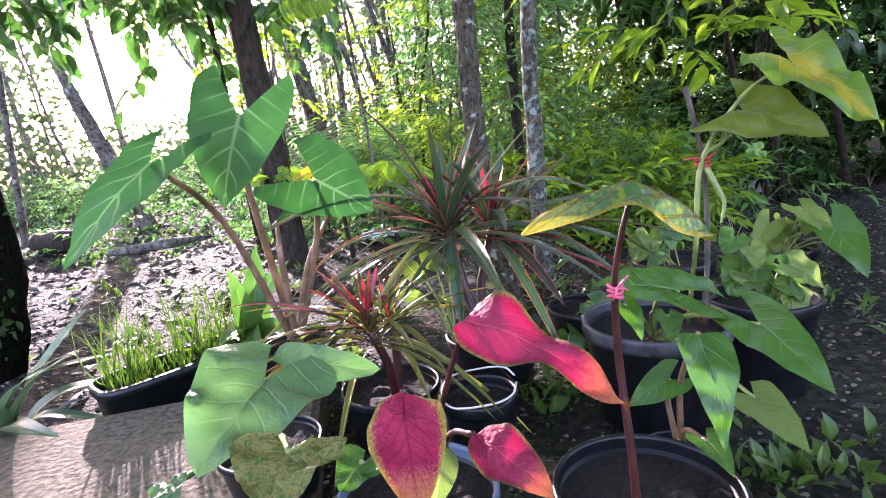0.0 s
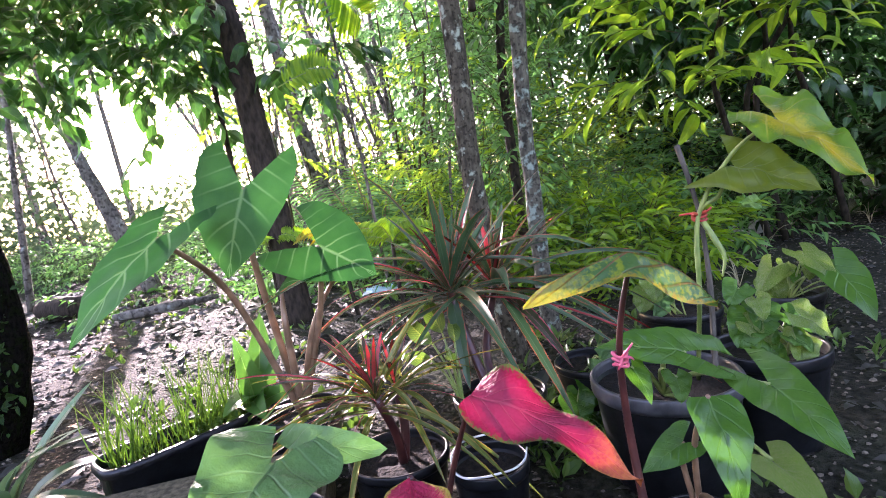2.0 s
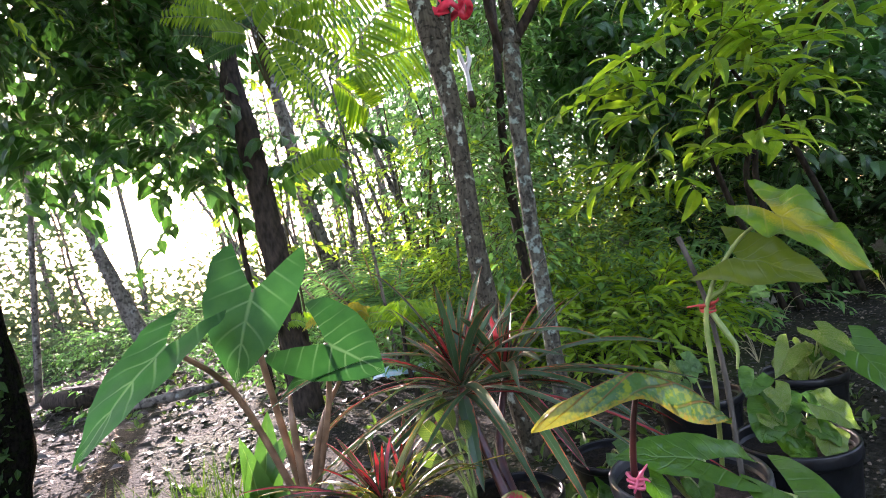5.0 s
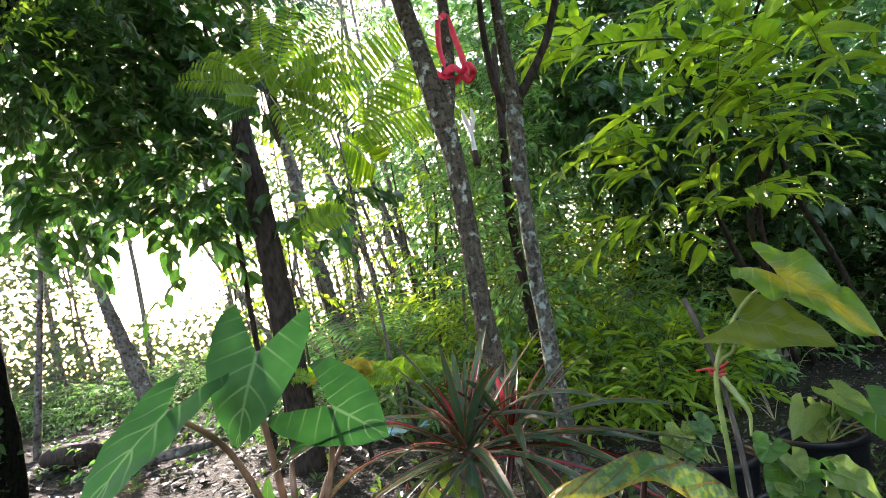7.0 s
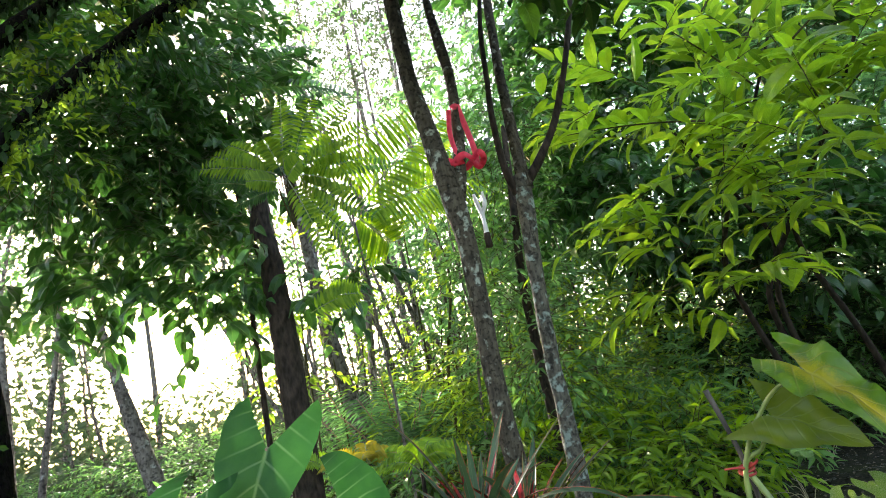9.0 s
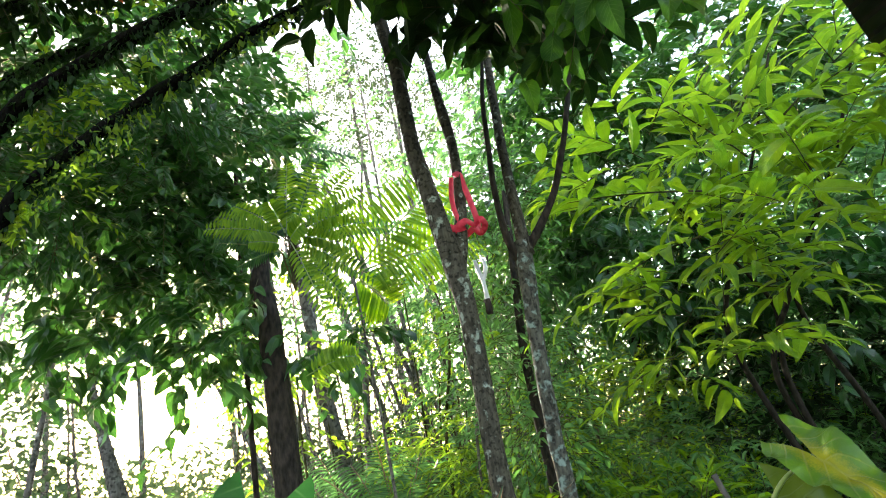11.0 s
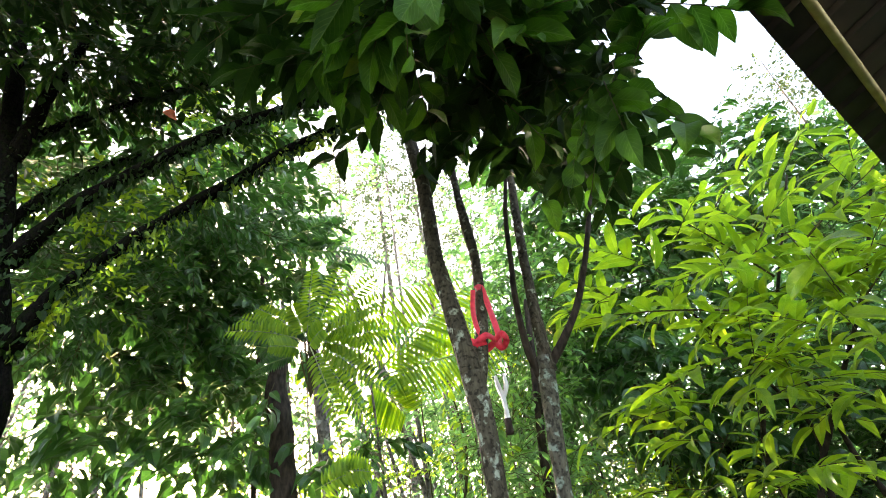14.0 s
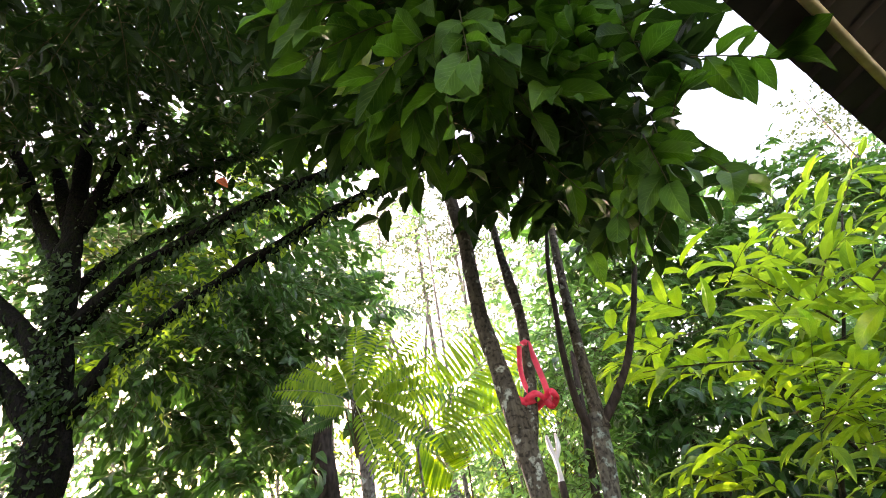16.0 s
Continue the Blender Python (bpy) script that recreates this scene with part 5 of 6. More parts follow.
def pale_caladium():
    p = plant("caladium with broad pale green heart leaves")
    base = (-0.33, 0.78, 0.16)
    for top, tip, face, temp, mat in (
        ((-0.217, 0.533, 0.419), (-0.251, 0.426, 0.388), (0.1, -0.75, 0.75), leaf_template("heart", 0.62, 22, 8, 0.14, 0.08, 0.10, 0.45, spread=0.35, seed=31, crumple=0.05), L_PALE),
        ((-0.21, 0.578, 0.411), (-0.098, 0.562, 0.408), (0.0, -0.7, 0.7), leaf_template("heart", 0.26, 14, 5, 0.15, 0.06, 0.06, 0.2, spread=0.4, seed=32, crumple=0.08), L_PALE),
        ((-0.164, 0.423, 0.396), (-0.168, 0.364, 0.386), (0.05, -0.65, 0.8), leaf_template("heart", 0.85, 14, 6, 0.15, 0.08, 0.10, 0.3, spread=0.3, seed=33, crumple=0.14), L_BROWNED),
        ((-0.288, 0.441, 0.362), (-0.276, 0.417, 0.356), (0.0, -0.6, 0.8), ROUND, L_PALE),
        ((-0.122, 0.512, 0.322), (-0.141, 0.477, 0.315), (0.0, -0.5, 0.9), ROUND, L_CALADIUM),
    ):
        mid = (Vector(base) + Vector(top)) / 2 + Vector((0.0, 0.02, 0.02))
        stalk = limb("petiole", [base, tuple(mid), top], [0.006, 0.005, 0.003], GREEN_STEM, p, 8, 8)
        single_leaf(temp, top, tip, face, mat, stalk)


pale_caladium()


def mottled_caladium():
    p = plant("staked caladium with one drooping mottled leaf on a maroon stem")
    top = (0.197, 0.581, 0.563)
    limb("petiole", [(0.20, 0.60, 0.165), (0.193, 0.592, 0.251), (0.188, 0.61, 0.363), (0.184, 0.604, 0.456), (0.187, 0.587, 0.518), top], [0.0062, 0.0055, 0.005, 0.0042, 0.0036, 0.003], MAROON_STEM, p, 10, 8, 0.1)
    single_leaf(DRAPED, (0.29, 0.576, 0.512), (0.073, 0.564, 0.539), (0.05, -0.25, 1), L_MOTTLED, p)
    V, F = [], []
    for k in range(3):
        c = Vector((0.183, 0.599, 0.458)) + Vector((0, 0, 0.006 * (k - 1)))
        ring = [tuple(c + Vector((0.008 * math.cos(a), 0.008 * math.sin(a), 0.002 * math.sin(2 * a + k)))) for a in np.linspace(0, 6.3, 9)]
        v, f = tube(ring, [0.0022, 0.0022], 6, 3)
        F += [tuple(i + len(V) for i in q) for q in f]
        V += v
    c = Vector((0.183, 0.59, 0.463))
    for e in ((0.012, -0.004, 0.016), (-0.008, -0.006, -0.012), (0.012, -0.002, -0.004)):
        v, f = tube([tuple(c), tuple(c + Vector(e) * 0.6 + Vector((0, -0.004, 0.003))), tuple(c + Vector(e))], [0.002, 0.0015, 0.001], 5, 4)
        F += [tuple(i + len(V) for i in q) for q in f]
        V += v
    link("tie", mesh_of("tie", V, F, PINK_TIE), p, "pink string tied round the stem")


mottled_caladium()


def green_caladium():
    p = plant("caladium with glossy green arrow leaves in a black pot")
    base = (0.40, 1.06, 0.20)
    low = (0.345, 0.80, 0.08)
    for top, tip, face, temp, root in (
        ((0.41, 0.697, 0.357), (0.434, 0.581, 0.313), (-0.25, -0.85, 0.6), leaf_template("arrow", 0.31, 16, 6, 0.16, 0.07, 0.05, 0.62, spread=0.6, seed=41, crumple=0.05), base),
        ((0.313, 0.670, 0.365), (0.305, 0.575, 0.250), (0.05, -0.95, 0.25), leaf_template("drip", 0.27, 18, 6, 0.16, 0.08, 0.05, seed=42, crumple=0.05), low),
        ((0.325, 0.76, 0.395), (0.20, 0.757, 0.428), (0.1, -0.5, 1), leaf_template("arrow", 0.36, 16, 6, 0.14, 0.06, 0.05, 0.8, spread=0.7, seed=43, crumple=0.05), base),
        ((0.426, 0.735, 0.225), (0.446, 0.637, 0.197), (-0.1, -0.8, 0.7), leaf_template("arrow", 0.34, 14, 5, 0.14, 0.06, 0.04, 0.3, spread=0.5, seed=44, crumple=0.05), base),
        ((0.313, 0.768, 0.251), (0.243, 0.753, 0.222), (0.0, -0.7, 0.7), ARROW_SLIM, low),
        ((0.313, 0.649, 0.218), (0.318, 0.588, 0.21), (0.0, -0.8, 0.6), ARROW_SLIM, low),
        ((0.319, 0.786, 0.348), (0.313, 0.754, 0.322), (0.1, -0.9, 0.5), HEART, base),
        ((0.245, 0.758, 0.383), (0.257, 0.716, 0.345), (0.3, -0.8, 0.5), ARROW_SLIM, base),
    ):
        mid = (Vector(root) + Vector(top)) / 2 + Vector((0.0, 0.03, 0.02))
        stalk = limb("petiole", [root, tuple(mid), top], [0.0058, 0.0048, 0.0032], BROWN_STEM if root is low else GREEN_STEM, p, 8, 8)
        single_leaf(temp, top, tip, face, L_SPECKLED if root is base and top[2] < 0.26 else L_CALADIUM, stalk)


green_caladium()


def yellow_caladium():
    p = plant("tall caladium with large yellowing leaves tied to a stake")
    base, knot = (0.50, 1.12, 0.19), Vector((0.524, 1.097, 0.554))
    leafs = (
        ((0.62, 0.978, 0.725), (0.655, 0.807, 0.611), (-0.35, -0.9, 0.45), leaf_template("arrow", 0.25, 26, 8, 0.3, 0.06, 0.32, 0.46, spread=0.55, seed=51, crumple=0.10), L_YELLOW, (0.576, 1.053, 0.67)),
        ((0.573, 1.050, 0.649), (0.662, 0.930, 0.598), (0.05, -0.95, 0.3), leaf_template("arrow", 0.42, 16, 6, 0.08, 0.06, 0.08, 0.40, spread=1.1, seed=52, crumple=0.08), L_OLIVE, (0.555, 1.074, 0.592)),
    )
    for top, tip, face, temp, mat, via in leafs:
        stalk = limb("petiole", [base, (0.502, 1.081, 0.389), tuple(knot + Vector((-0.008, -0.012, 0))), via, top], [0.005, 0.005, 0.0045, 0.004, 0.003], GREEN_STEM, p, 8, 8)
        single_leaf(temp, top, tip, face, mat, stalk)
    limb("petiole", [tuple(knot), (0.536, 1.064, 0.505), (0.546, 1.053, 0.471), (0.538, 1.05, 0.432)], [0.006, 0.006, 0.004, 0.002], GREEN_STEM, p, 8, 6)
    single_leaf(ROUND, (0.654, 1.12, 0.564), (0.56, 1.125, 0.561), (0, -0.8, 0.6), L_PALE, p).matrix_basis @= Matrix.Diagonal((0.3, 0.3, 0.3, 1))
    s = thing("stake", "weathered grey stick pushed into a pot as a plant stake", "stake")
    limb("stick", [(0.53, 1.10, 0.19), (0.531, 1.092, 0.396), (0.535, 1.113, 0.536), (0.522, 1.124, 0.63), (0.505, 1.131, 0.706)], [0.0055, 0.0055, 0.005, 0.0045, 0.006], GREY_WOOD, s, 8, 6, 0.3)
    V, F = [], []
    for k in range(3):
        c = knot + Vector((0, 0, 0.006 * (k - 1)))
        ring = [tuple(c + Vector((0.014 * math.cos(a), 0.013 * math.sin(a), 0.003 * math.sin(a + k)))) for a in np.linspace(0, 6.3, 9)]
        v, f = tube(ring, [0.0025, 0.0025], 6, 3)
        F += [tuple(i + len(V) for i in q) for q in f]
        V += v
    for e in ((-0.045, -0.01, 0.008), (0.02, -0.01, 0.016)):
        v, f = tube([tuple(knot), tuple(knot + Vector(e) * 0.5 + Vector((0, -0.02, 0.006))), tuple(knot + Vector(e))], [0.003, 0.0025, 0.002], 5, 4)
        F += [tuple(i + len(V) for i in q) for q in f]
        V += v
    link("tie", mesh_of("tie", V, F, RED_TIE), s, "red string tied round stake and stems")


yellow_caladium()


def small_caladiums():
    rnd = random.Random(9)
    for base, label, mats, spots in (
        ((0.74, 1.76, 0.15), "young caladium with round light green leaves", (L_SPECKLED, L_PALE), ((0.666, 1.771, 0.269), (0.717, 1.754, 0.286), (0.631, 1.78, 0.251), (0.687, 1.752, 0.221))),
        ((1.09, 1.76, 0.16), "caladium seedlings with speckled yellow-green leaves", (L_SPECKLED, L_SPECKLED, L_CALADIUM), ((1.095, 1.741, 0.277), (1.155, 1.705, 0.295), (1.189, 1.676, 0.268), (1.23, 1.63, 0.207), (1.049, 1.756, 0.222))),
        ((0.73, 1.16, 0.20), "caladium with round green leaves dotted by rain", (L_CALADIUM, L_CALADIUM, L_SPECKLED), ((0.654, 1.156, 0.274), (0.708, 1.12, 0.265), (0.731, 1.119, 0.308), (0.672, 1.131, 0.233), (0.64, 1.189, 0.367), (0.667, 1.168, 0.342))),
        ((0.36, 1.46, 0.13), "small green seedlings in a low pot", (L_CALADIUM, L_PALE), ((0.328, 1.383, 0.111), (0.365, 1.395, 0.168), (0.294, 1.379, 0.083), (0.367, 1.361, 0.082))),
    ):
        p = plant(label)
        more = [Vector(q) + Vector((rnd.gauss(0, 0.045), rnd.gauss(0, 0.04), rnd.uniform(-0.06, 0.02))) for q in spots]
        for i, spot in enumerate(list(spots) + more):
            top = Vector(spot)
            size = rnd.uniform(0.045, 0.08)
            d = Vector((rnd.uniform(-0.8, 0.8), -0.5, -0.6)).normalized()
            b = Vector(base) + Vector((rnd.gauss(0, 0.02), rnd.gauss(0, 0.02), 0))
            stalk = limb("petiole", [tuple(b), tuple((b + top) / 2 + Vector((0, 0, 0.02))), tuple(top)], [0.003, 0.0025, 0.0018], GREEN_STEM, p, 6, 6)
            single_leaf((ROUND, HEART)[i % 2], top, top + d * size, (rnd.gauss(0, 0.25), -0.7, 0.7), mats[i % len(mats)], stalk)


small_caladiums()


def gravel_side_caladium():
    p = plant("caladium with long rain-dotted green leaves over the gravel")
    base = (1.10, 1.74, 0.16)
    for top, tip, face, mat in (((1.163, 1.609, 0.275), (1.173, 1.463, 0.153), (-0.2, -0.8, 0.6), L_CALADIUM), ((1.121, 1.683, 0.316), (1.143, 1.565, 0.246), (0.0, -0.7, 0.7), L_SPECKLED),
                                ((1.043, 1.725, 0.275), (0.957, 1.676, 0.208), (0.1, -0.7, 0.7), L_SPECKLED)):
        mid = (Vector(base) + Vector(top)) / 2 + Vector((0.02, 0.0, 0.06))
        stalk = limb("petiole", [base, tuple(mid), top], [0.004, 0.003, 0.002], GREEN_STEM, p, 6, 6)
        single_leaf(ARROW_SLIM, top, tip, face, mat, stalk)


gravel_side_caladium()


def dry_weeds():
    rnd = random.Random(71)
    for k, foot in enumerate(((2.039, 3.448, 0), (2.771, 4.306, 0), (3.09, 3.903, 0), (1.406, 2.612, 0))):
        w = thing("dry_weed", "thin dry grass weed on bare soil", "weed", "dry weeds")
        for i in range(7):
            d = Vector((rnd.gauss(0, 0.4), rnd.gauss(0, 0.3), 1)).normalized()
            L = rnd.uniform(0.12, 0.26)
            f = Vector(foot)
            limb("blade", [tuple(f), tuple(f + d * L * 0.6), tuple(f + d * L + Vector((d.x * 0.1, 0, -0.05)))], [0.0022, 0.0018, 0.0008], DRY, w, 4, 4)
    for a, b, r in (((3.056, 5.799, 0.03), (3.856, 6.003, 0.03), 0.02), ((2.046, 4.176, 0.02), (3.22, 5.659, 0.02), 0.015), ((3.438, 5.02, 0.03), (5.062, 6.6, 0.04), 0.025)):
        s = thing("branch", "fallen dry branch lying on the soil", "branch", "fallen branches")
        m = (Vector(a) + Vector(b)) / 2 + Vector((0, 0.05, 0.02))
        limb("wood", [a, tuple(m), b], [r, r * 0.8, r * 0.5], BARK_DARK, s, 8, 5, 0.25)


DRY_PALE = plain_mat("dried_leaf", (0.20, 0.20, 0.15), (0.36, 0.36, 0.28), 25, 0.6)
BAG = plain_mat("plastic_film", (0.62, 0.64, 0.64), (0.16, 0.42, 0.52), 16, 0.3)
DRY = plain_mat("dry_grass", (0.22, 0.2, 0.1), (0.36, 0.32, 0.18), 30, 0.6)
dry_weeds()


SLIM = leaf_template("oval", 0.17, 12, 4, 0.3, 0.2, 0.05, seed=8)
L_LILY = leaf_mat("lily_leaf", (0.035, 0.11, 0.02), (0.085, 0.20, 0.035), (0.2, 0.3, 0.09), 0.001, 0.5, 0.35, 0.4, True, glow=0.9)


def broad_plants():
    rnd = random.Random(19)
    p = plant("young lily with upright bright green leaves")
    base = Vector((-0.64, 1.53, 0.09))
    for tip, face in (((-0.568, 1.495, 0.389), (0.5, -1, 0.2)), ((-0.597, 1.395, 0.334), (0.6, -0.9, 0.4)), ((-0.528, 1.481, 0.354), (-0.4, -1, 0.2)), ((-0.61, 1.311, 0.251), (0.2, -0.6, 0.9)), ((-0.553, 1.305, 0.224), (0, -0.6, 0.9)), ((-0.494, 1.405, 0.222), (-0.5, -0.7, 0.6))):
        single_leaf(SLIM, base + Vector((rnd.gauss(0, 0.01), rnd.gauss(0, 0.01), 0)), tip, face, L_LILY, p)
    p = plant("striped prayer plant with yellow-green banded leaves")
    base = Vector((-0.02, 1.28, 0.14))
    for tip, face in (((-0.053, 1.305, 0.271), (0.2, -1, 0.3)), ((-0.16, 1.3, 0.284), (-0.2, -1, 0.4)), ((-0.085, 1.396, 0.406), (0, -1, 0.2)), ((-0.022, 1.368, 0.351), (0.3, -1, 0.2)), ((-0.15, 1.382, 0.361), (-0.3, -1, 0.2))):
        mid = base + (Vector(tip) - base) * 0.45 + Vector((0, 0, 0.06))
        stalk = limb("petiole", [tuple(base), tuple((base + mid) / 2 + Vector((0, 0, 0.02))), tuple(mid)], [0.004, 0.003, 0.0025], GREEN_STEM, p, 6, 5)
        single_leaf(ELLIPSE, mid, tip, face, L_STRIPED, stalk)
    q = thing("lily", "spider lily with arching bluish green leaves", "plant")
    foot = Vector((-1.12, 1.16, 0.03))
    for i in range(16):
        a, e = rnd.uniform(-2.4, 1.0), rnd.uniform(0.1, 1.2)
        d = Vector((math.cos(a) * math.cos(e), math.sin(a) * math.cos(e), math.sin(e)))
        L = rnd.uniform(0.25, 0.40)
        single_leaf(STRAPS[i % 4], foot + d * 0.02, foot + d * L, (0, 0, 1), L_BLUISH, q).matrix_basis @= Matrix.Diagonal((1.9, 1, 1, 1))


broad_plants()


def trough():
    p = thing("planter_trough", "long black plastic trough planter", "planter")
    m = pose(-0.745, 1.29, 0.0, 0, 0, 48)
    V, F = [], []
    n, prof = 40, [(0.90, 0.0), (0.92, 0.01), (0.985, 0.145), (1.03, 0.150), (1.035, 0.170), (0.985, 0.172), (0.96, 0.15), (0.90, 0.02)]
    for s, z in prof:
        for k in range(n):
            a = 2 * math.pi * k / n
            c, d = math.cos(a), math.sin(a)
            V.append((0.19 * s * math.copysign(abs(c) ** 0.45, c), 0.075 * (s + (s - 1) * 1.2) * math.copysign(abs(d) ** 0.45, d), z))
    for i in range(len(prof) - 1):
        for k in range(n):
            F.append((i * n + k, i * n + (k + 1) % n, (i + 1) * n + (k + 1) % n, (i + 1) * n + k))
    F.append(tuple(range(n))[::-1])
    link("body", mesh_of("body", V, F, PLASTIC), p, m=m)
    soil = [(0.175 * math.copysign(abs(math.cos(a)) ** 0.45, math.cos(a)), 0.066 * math.copysign(abs(math.sin(a)) ** 0.45, math.sin(a)), 0.14 + 0.006 * math.sin(5 * a)) for a in np.linspace(0, 6.283, 36, endpoint=False)]
    link("soil", mesh_of("soil", soil, [tuple(range(36))], POT_SOIL), p, m=m)
    rnd = random.Random(4)
    lv = []
    for _ in range(210):
        b = m @ Vector((rnd.uniform(-0.16, 0.16), rnd.uniform(-0.05, 0.05), 0.14))
        d = Vector((rnd.gauss(0, 0.22), rnd.gauss(0, 0.22), 1)).normalized()
        lv.append(leaf_pose(b, b + d * rnd.uniform(0.06, 0.25), (rnd.gauss(0, 1), rnd.gauss(0, 1), 0.3)) @ Matrix.Diagonal((0.42, 1, 1, 1)))
    for _ in range(60):
        b = m @ Vector((rnd.uniform(0.02, 0.2), rnd.uniform(-0.07, 0.07), 0.15))
        d = Vector((rnd.gauss(0, 0.8), rnd.gauss(0, 0.8), 0.7)).normalized()
        lv.append(leaf_pose(b, b + d * rnd.uniform(0.04, 0.08), (rnd.gauss(0, 1), rnd.gauss(0, 1), 1)) @ Matrix.Diagonal((5, 1, 1, 1)))
    tagged(link("grass", leaves_mesh("grass", T_BLADE, lv, L_GRASS)), "thick tuft of green grass growing in the trough", "grass", kind="stuff")


trough()

# ---------------------------------------------------------------- ribbon, hanging stalk, roof


def band(points, width, normal):
    V, F = [], []
    pts = spline(points, 6)
    for i, p in enumerate(pts):
        d = (pts[min(i + 1, len(pts) - 1)] - pts[max(i - 1, 0)]).normalized()
        s = d.cross(Vector(normal)).normalized() * width / 2
        t = Vector(normal).normalized() * 0.0012
        V += [p - s + t, p + s + t, p + s - t, p - s - t]
    for i in range(len(pts) - 1):
        for k in range(4):
            a, b = i * 4 + k, i * 4 + (k + 1) % 4
            F.append((a, b, b + 4, a + 4))
    F += [(0, 1, 2, 3), tuple(range(len(V) - 4, len(V)))]
    return V, F


def ribbon():
    p = thing("ribbon", "bright red cloth ribbon tied in a bow round a tree limb", "ribbon")
    for pts, w in (([(0.15, 1.93, 1.893), (0.135, 1.9, 1.78), (0.142, 1.9, 1.70), (0.165, 1.9, 1.655)], 0.02),
                   ([(0.161, 1.92, 1.893), (0.185, 1.93, 1.903), (0.198, 1.93, 1.835), (0.219, 1.92, 1.69), (0.216, 1.92, 1.634)], 0.024)):
        v, f = band(pts, w, (0.15, -1, 0.2))
        link("strap", mesh_of("strap", v, f, RED_CLOTH), p)
    for pts, w in (([(0.203, 1.9, 1.648), (0.168, 1.86, 1.656), (0.132, 1.88, 1.638), (0.16, 1.92, 1.621), (0.202, 1.91, 1.643)], 0.026),
                   ([(0.203, 1.9, 1.648), (0.228, 1.86, 1.655), (0.243, 1.88, 1.634), (0.225, 1.92, 1.62), (0.202, 1.91, 1.643)], 0.026)):
        v, f = band(pts, w, (0.1, -1, 0.1))
        link("loop", mesh_of("loop", v, f, RED_CLOTH), p)
    v, f = band([(0.165, 1.89, 1.645), (0.132, 1.88, 1.638), (0.103, 1.88, 1.649)], 0.03, (0.1, -1, 0.1))
    link("tail", mesh_of("tail", v, f, RED_CLOTH), p)
    s = thing("dry_stalk", "pale forked dry stalk hanging on a string", "stalk")
    limb("stem", [(0.201, 2, 1.313), (0.202, 2, 1.36), (0.203, 2, 1.412), (0.201, 2, 1.454)], [0.011, 0.012, 0.008, 0.009], WHITE_RIM, s, 8, 6, 0.3)
    limb("prong", [(0.2, 2, 1.45), (0.189, 2, 1.498), (0.183, 2, 1.538)], [0.009, 0.010, 0.006], WHITE_RIM, s, 8, 6, 0.3)
    limb("prong", [(0.203, 2, 1.45), (0.221, 2, 1.494), (0.218, 2, 1.542)], [0.009, 0.010, 0.006], WHITE_RIM, s, 8, 6, 0.3)
    limb("stub", [(0.201, 2, 1.368), (0.202, 2, 1.309)], [0.014, 0.015], BARK_DARK, s, 8, 4, 0.2)
    limb("string", [(0.205, 2, 1.449), (0.209, 1.96, 1.615), (0.161, 1.97, 1.911)], [0.001, 0.001], TWIG, s, 4, 4)


ribbon()

RUST = plain_mat("brown_roof_sheet", (0.035, 0.026, 0.022), (0.085, 0.064, 0.054), 5, 0.5, 0.1, 0.15)
BAMBOO = plain_mat("pale_bamboo", (0.5, 0.40, 0.18), (0.7, 0.58, 0.30), 20, 0.4)


def roof():
    p = thing("roof", "brown ribbed metal roof with bamboo purlins on posts", "roof", kind="structure")
    a, b = Vector((0.845, 0.785, 2.2)), Vector((2.313, 2.135, 2.2))
    e = (b - a).normalized()
    inn = Vector((e.y, -e.x, 0.0)).normalized()
    V, F, prof = [], [], []
    s = -1.6
    while s < 3.0:
        for ds, h in ((0, 0), (0.11, 0), (0.122, 0.018), (0.144, 0.018)):
            prof.append((s + ds, h))
        s += 0.156
    rows = 10
    for j in range(rows):
        d = 2.4 * j / (rows - 1)
        for q, h in prof:
            V.append(a + e * q + inn * d + Vector((0, 0, h + d * 0.26)))
    w = len(prof)
    F = [(j * w + i, j * w + i + 1, (j + 1) * w + i + 1, (j + 1) * w + i) for j in range(rows - 1) for i in range(w - 1)]
    ob = link("sheet", mesh_of("sheet", V, F, RUST, smooth=False), p)
    sol = ob.modifiers.new("thick", "SOLIDIFY")
    sol.thickness = 0.002
    for d in (0.125, 1.3, 2.2):
        limb("purlin", [tuple(a + e * q + inn * d + Vector((0, 0, d * 0.26 - 0.018))) for q in (-1.55, 0, 1.5, 2.9)], [0.016, 0.017, 0.016, 0.015], BAMBOO, p, 12, 5, 0.1)
    for q in (-1.4, 2.8):
        for d in (1.3, 2.2):
            c = a + e * q + inn * d
            limb("post", [(c.x, c.y, -0.05), (c.x, c.y, 2.2 + d * 0.26 - 0.03)], [0.045, 0.04], BARK_DARK, p, 10, 3)


roof()

# ---------------------------------------------------------------- floor of the clearing


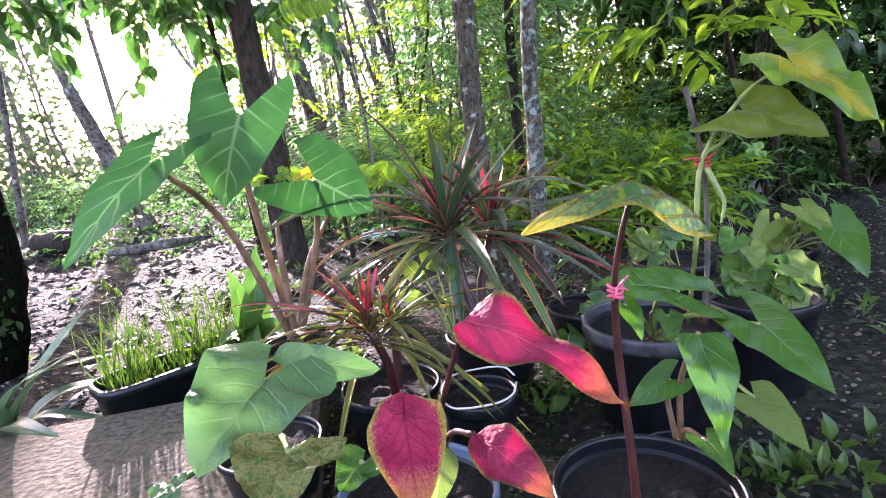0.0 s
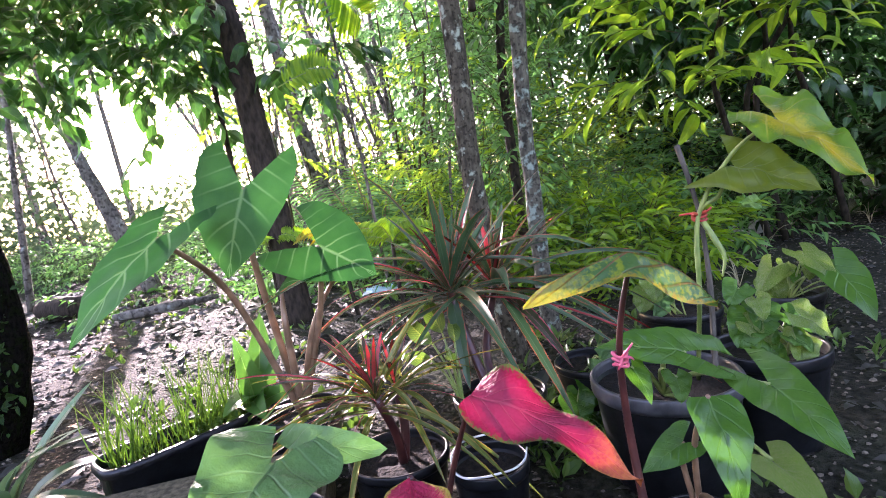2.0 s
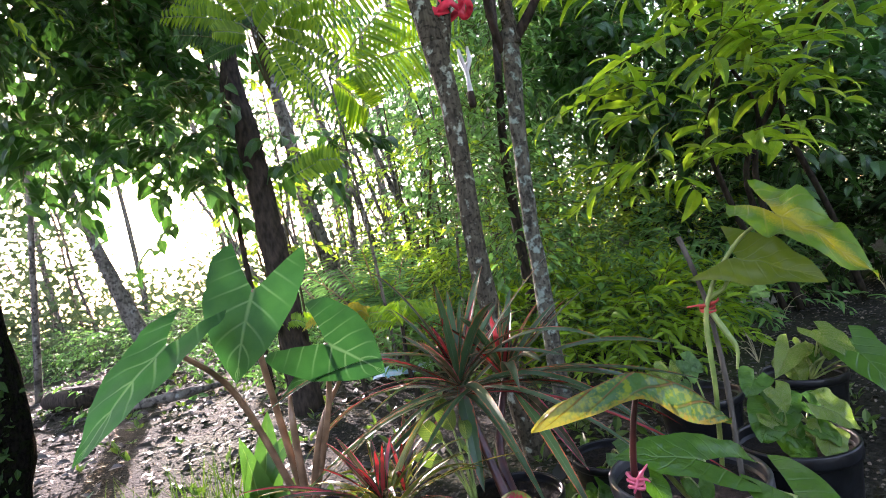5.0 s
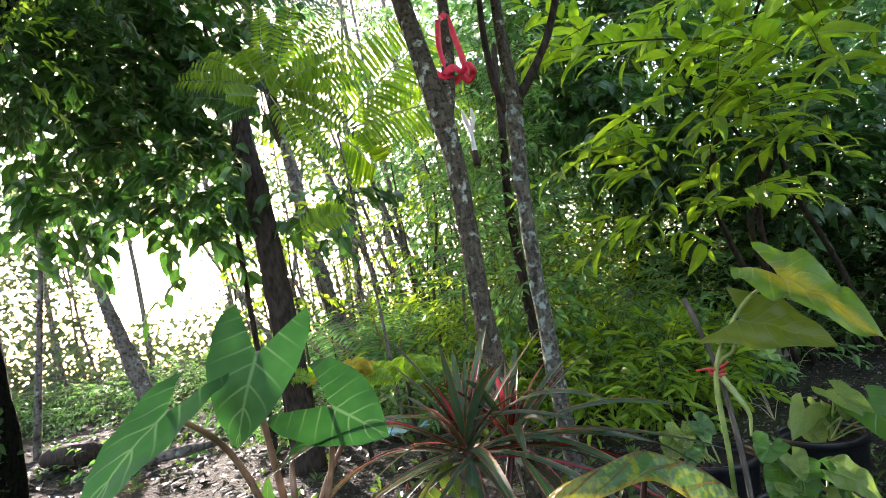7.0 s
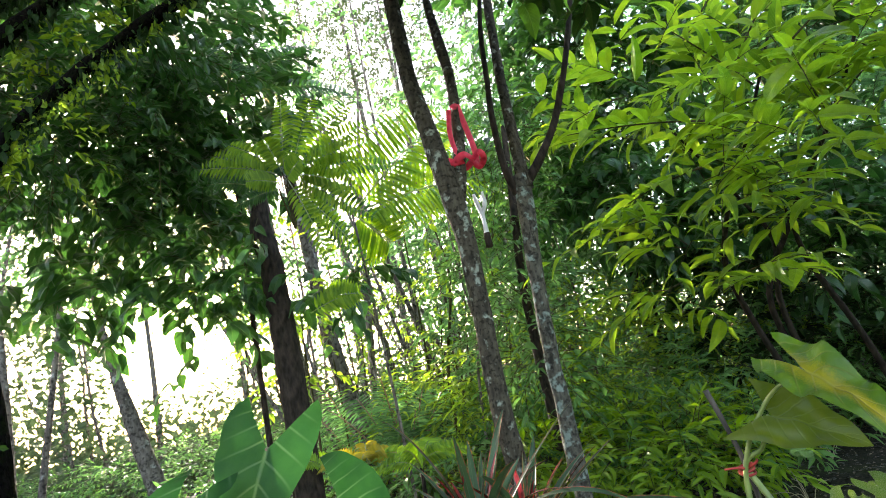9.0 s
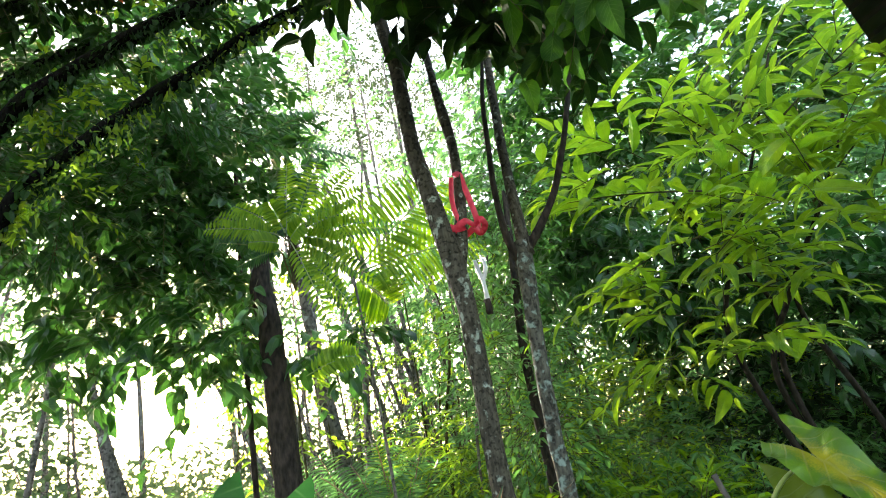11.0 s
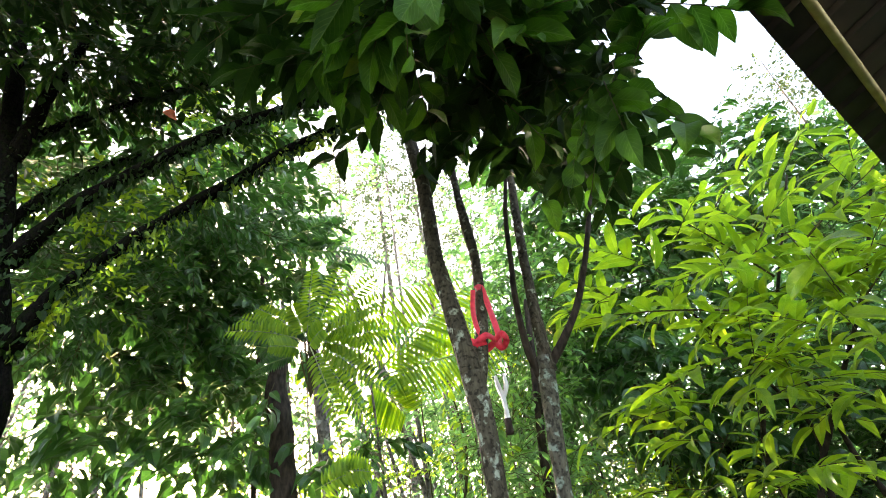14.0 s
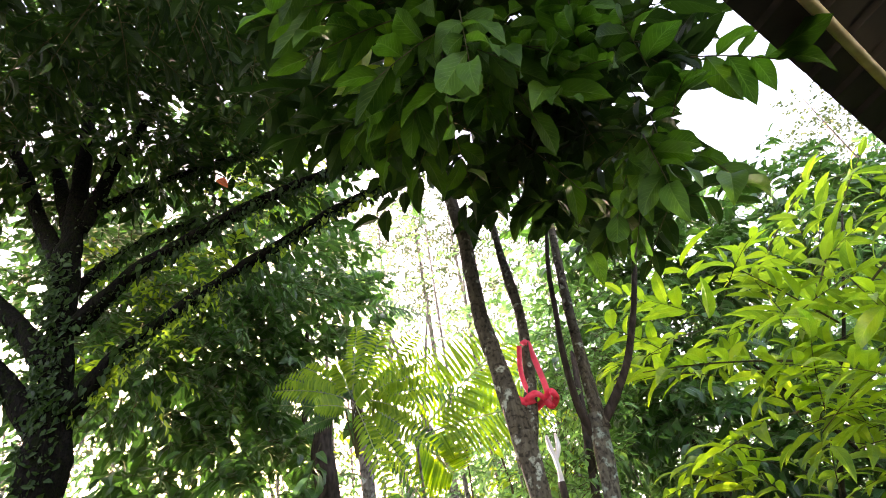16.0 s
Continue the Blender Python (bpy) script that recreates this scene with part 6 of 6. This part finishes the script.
def litter():
    rnd = random.Random(61)
    lv = []
    for _ in range(5200):
        x, y = rnd.uniform(-5.5, 1.2), rnd.uniform(1.4, 8.5)
        if x > -0.6 and rnd.random() < 0.55:
            continue
        p = Vector((x, y, ground_height(x, y) + 0.006))
        a = rnd.uniform(0, 6.28)
        L = rnd.uniform(0.03, 0.11)
        d = Vector((math.cos(a), math.sin(a), rnd.uniform(-0.05, 0.35)))
        lv.append(leaf_pose(p, p + d * L, (rnd.gauss(0, 0.35), rnd.gauss(0, 0.35), 1)))
    for _ in range(2600):
        x, y = rnd.uniform(0.1, 3.6), 0.5 + 4.2 * rnd.random() ** 1.3
        p = Vector((x, y, ground_height(x, y) + 0.005))
        a, L = rnd.uniform(0, 6.28), rnd.uniform(0.012, 0.055)
        d = Vector((math.cos(a), math.sin(a), rnd.uniform(-0.05, 0.25)))
        lv.append(leaf_pose(p, p + d * L, (rnd.gauss(0, 0.35), rnd.gauss(0, 0.35), 1)))
    tagged(link("leaf_litter", leaves_mesh("leaf_litter", T_OVAL, lv, L_LITTER)), "damp brown fallen leaves shining against the light", "leaf litter", kind="stuff")
    V, F = [], []
    ico = [(0, 0, 1), (0.9, 0, 0.4), (0.3, 0.85, 0.4), (-0.7, 0.5, 0.4), (-0.7, -0.5, 0.4), (0.3, -0.85, 0.4)]
    fac = [(0, 1, 2), (0, 2, 3), (0, 3, 4), (0, 4, 5), (0, 5, 1)]
    base = [(v[0], v[1], -0.3) for v in ico[1:]]
    for _ in range(15000):
        x, y = rnd.uniform(-0.4, 3.6), 0.5 + 4.2 * rnd.random() ** 1.4
        if rnd.random() < 0.25:
            x, y = rnd.uniform(-2.5, 0.5), rnd.uniform(1.3, 3.5)
        s = rnd.uniform(0.002, 0.0075) * (1.0 if rnd.random() < 0.97 else 2.2)
        a = rnd.uniform(0, 6.28)
        z = ground_height(x, y) + s * 0.1
        o = len(V)
        for vx, vy, vz in ico + base:
            k = s * rnd.uniform(0.8, 1.2)
            V.append((x + k * (vx * math.cos(a) - vy * math.sin(a)), y + k * 0.8 * (vx * math.sin(a) + vy * math.cos(a)), z + vz * k * 0.7))
        F += [tuple(o + i for i in f) for f in fac]
        F += [(o + 1 + i, o + 6 + i, o + 6 + (i + 1) % 5, o + 1 + (i + 1) % 5) for i in range(5)]
    tagged(link("gravel", mesh_of("gravel", V, F, STONE, smooth=False)), "loose grey gravel on the dark soil", "gravel", kind="stuff")
    lv = []
    for _ in range(700):
        x, y = rnd.uniform(-4, 1.4), 0.75 + 5.2 * rnd.random()
        if y < 1.5 and not -0.1 < x < 0.75 or x < -0.5 and y < 4 and rnd.random() < 0.6:
            continue
        c = Vector((x, y, ground_height(x, y)))
        for _ in range(rnd.randint(3, 6)):
            d = Vector((rnd.gauss(0, 0.6), rnd.gauss(0, 0.6), rnd.uniform(0.3, 1))).normalized()
            L = rnd.uniform(0.03, 0.08)
            q = c + d * L * 0.3
            lv.append(leaf_pose(q, q + d * L, (rnd.gauss(0, 0.4), rnd.gauss(0, 0.4), 1)))
    for spot, n, reach in (((0.168, 1.267, 0), 46, 0.10), ((0.69, 0.849, 0), 12, 0.07), ((0.525, 0.842, 0), 9, 0.03), ((1.242, 1.764, 0), 20, 0.2), ((0.344, 1.404, 0), 24, 0.08)):
        for _ in range(n):
            c = Vector(spot) + Vector((rnd.gauss(0, reach), rnd.gauss(0, reach), 0))
            for _ in range(5):
                d = Vector((rnd.gauss(0, 0.6), rnd.gauss(0, 0.6), rnd.uniform(0.3, 1.2))).normalized()
                L = rnd.uniform(0.02, 0.06)
                q = c + d * L * 0.4
                lv.append(leaf_pose(q, q + d * L, (rnd.gauss(0, 0.4), rnd.gauss(0, 0.4), 1)))
    tagged(link("weeds", leaves_mesh("weeds", T_OVAL, lv, L_WEED)), "small green weeds sprouting from the soil", "weeds", kind="stuff")
    log = thing("log", "fallen pale log lying in the sunlight", "log")
    limb("trunk", [(-2.787, 4.189, 0.050), (-2.402, 4.302, 0.060), (-2.133, 4.617, 0.050)], [0.028, 0.042, 0.022], BARK_GREY, log, 12, 10, 0.5)
    log = thing("log", "dark rotting log lying in the undergrowth", "log")
    limb("trunk", [(-3.956, 4.99, 0.1), (-3.496, 4.732, 0.12), (-3.273, 4.776, 0.1)], [0.10, 0.11, 0.08], BARK_DARK, log, 12, 6, 0.25)
    dead = thing("fallen_leaf", "long pale dried leaf lying on the gravel", "leaf")
    v, f, u = leaf_template("lance", 0.09, 16, 4, 0.25, 0.06, 0.1, seed=66, crumple=0.03)
    a, b = Vector((1.990, 3.882, 0.000)), Vector((2.751, 4.370, 0.000))
    link("blade", mesh_of("blade", v, f, DRY_PALE, u), dead, m=leaf_pose(a + Vector((0, 0, 0.03)), b + Vector((0, 0, 0.05)), (0.1, -0.8, 0.7)))
    bag = thing("plastic_bag", "crumpled white and blue plastic bag on the soil", "bag")
    V = [(0.19 * x + 0.05 * noise.noise(Vector((x * 2, y * 2, 4))), 0.10 * y, 0.06 + 0.06 * noise.noise(Vector((x * 2.3, y * 2.6, 1)))) for y in np.linspace(-1, 1, 12) for x in np.linspace(-1, 1, 16)]
    F = [(j * 16 + i, j * 16 + i + 1, (j + 1) * 16 + i + 1, (j + 1) * 16 + i) for j in range(11) for i in range(15)]
    film_ob = link("film", mesh_of("film", V, F, BAG, smooth=False), bag, m=Matrix.Translation((-0.445, 3.660, 0.000)))
    film_ob.modifiers.new("thick", "SOLIDIFY").thickness = 0.001


litter()
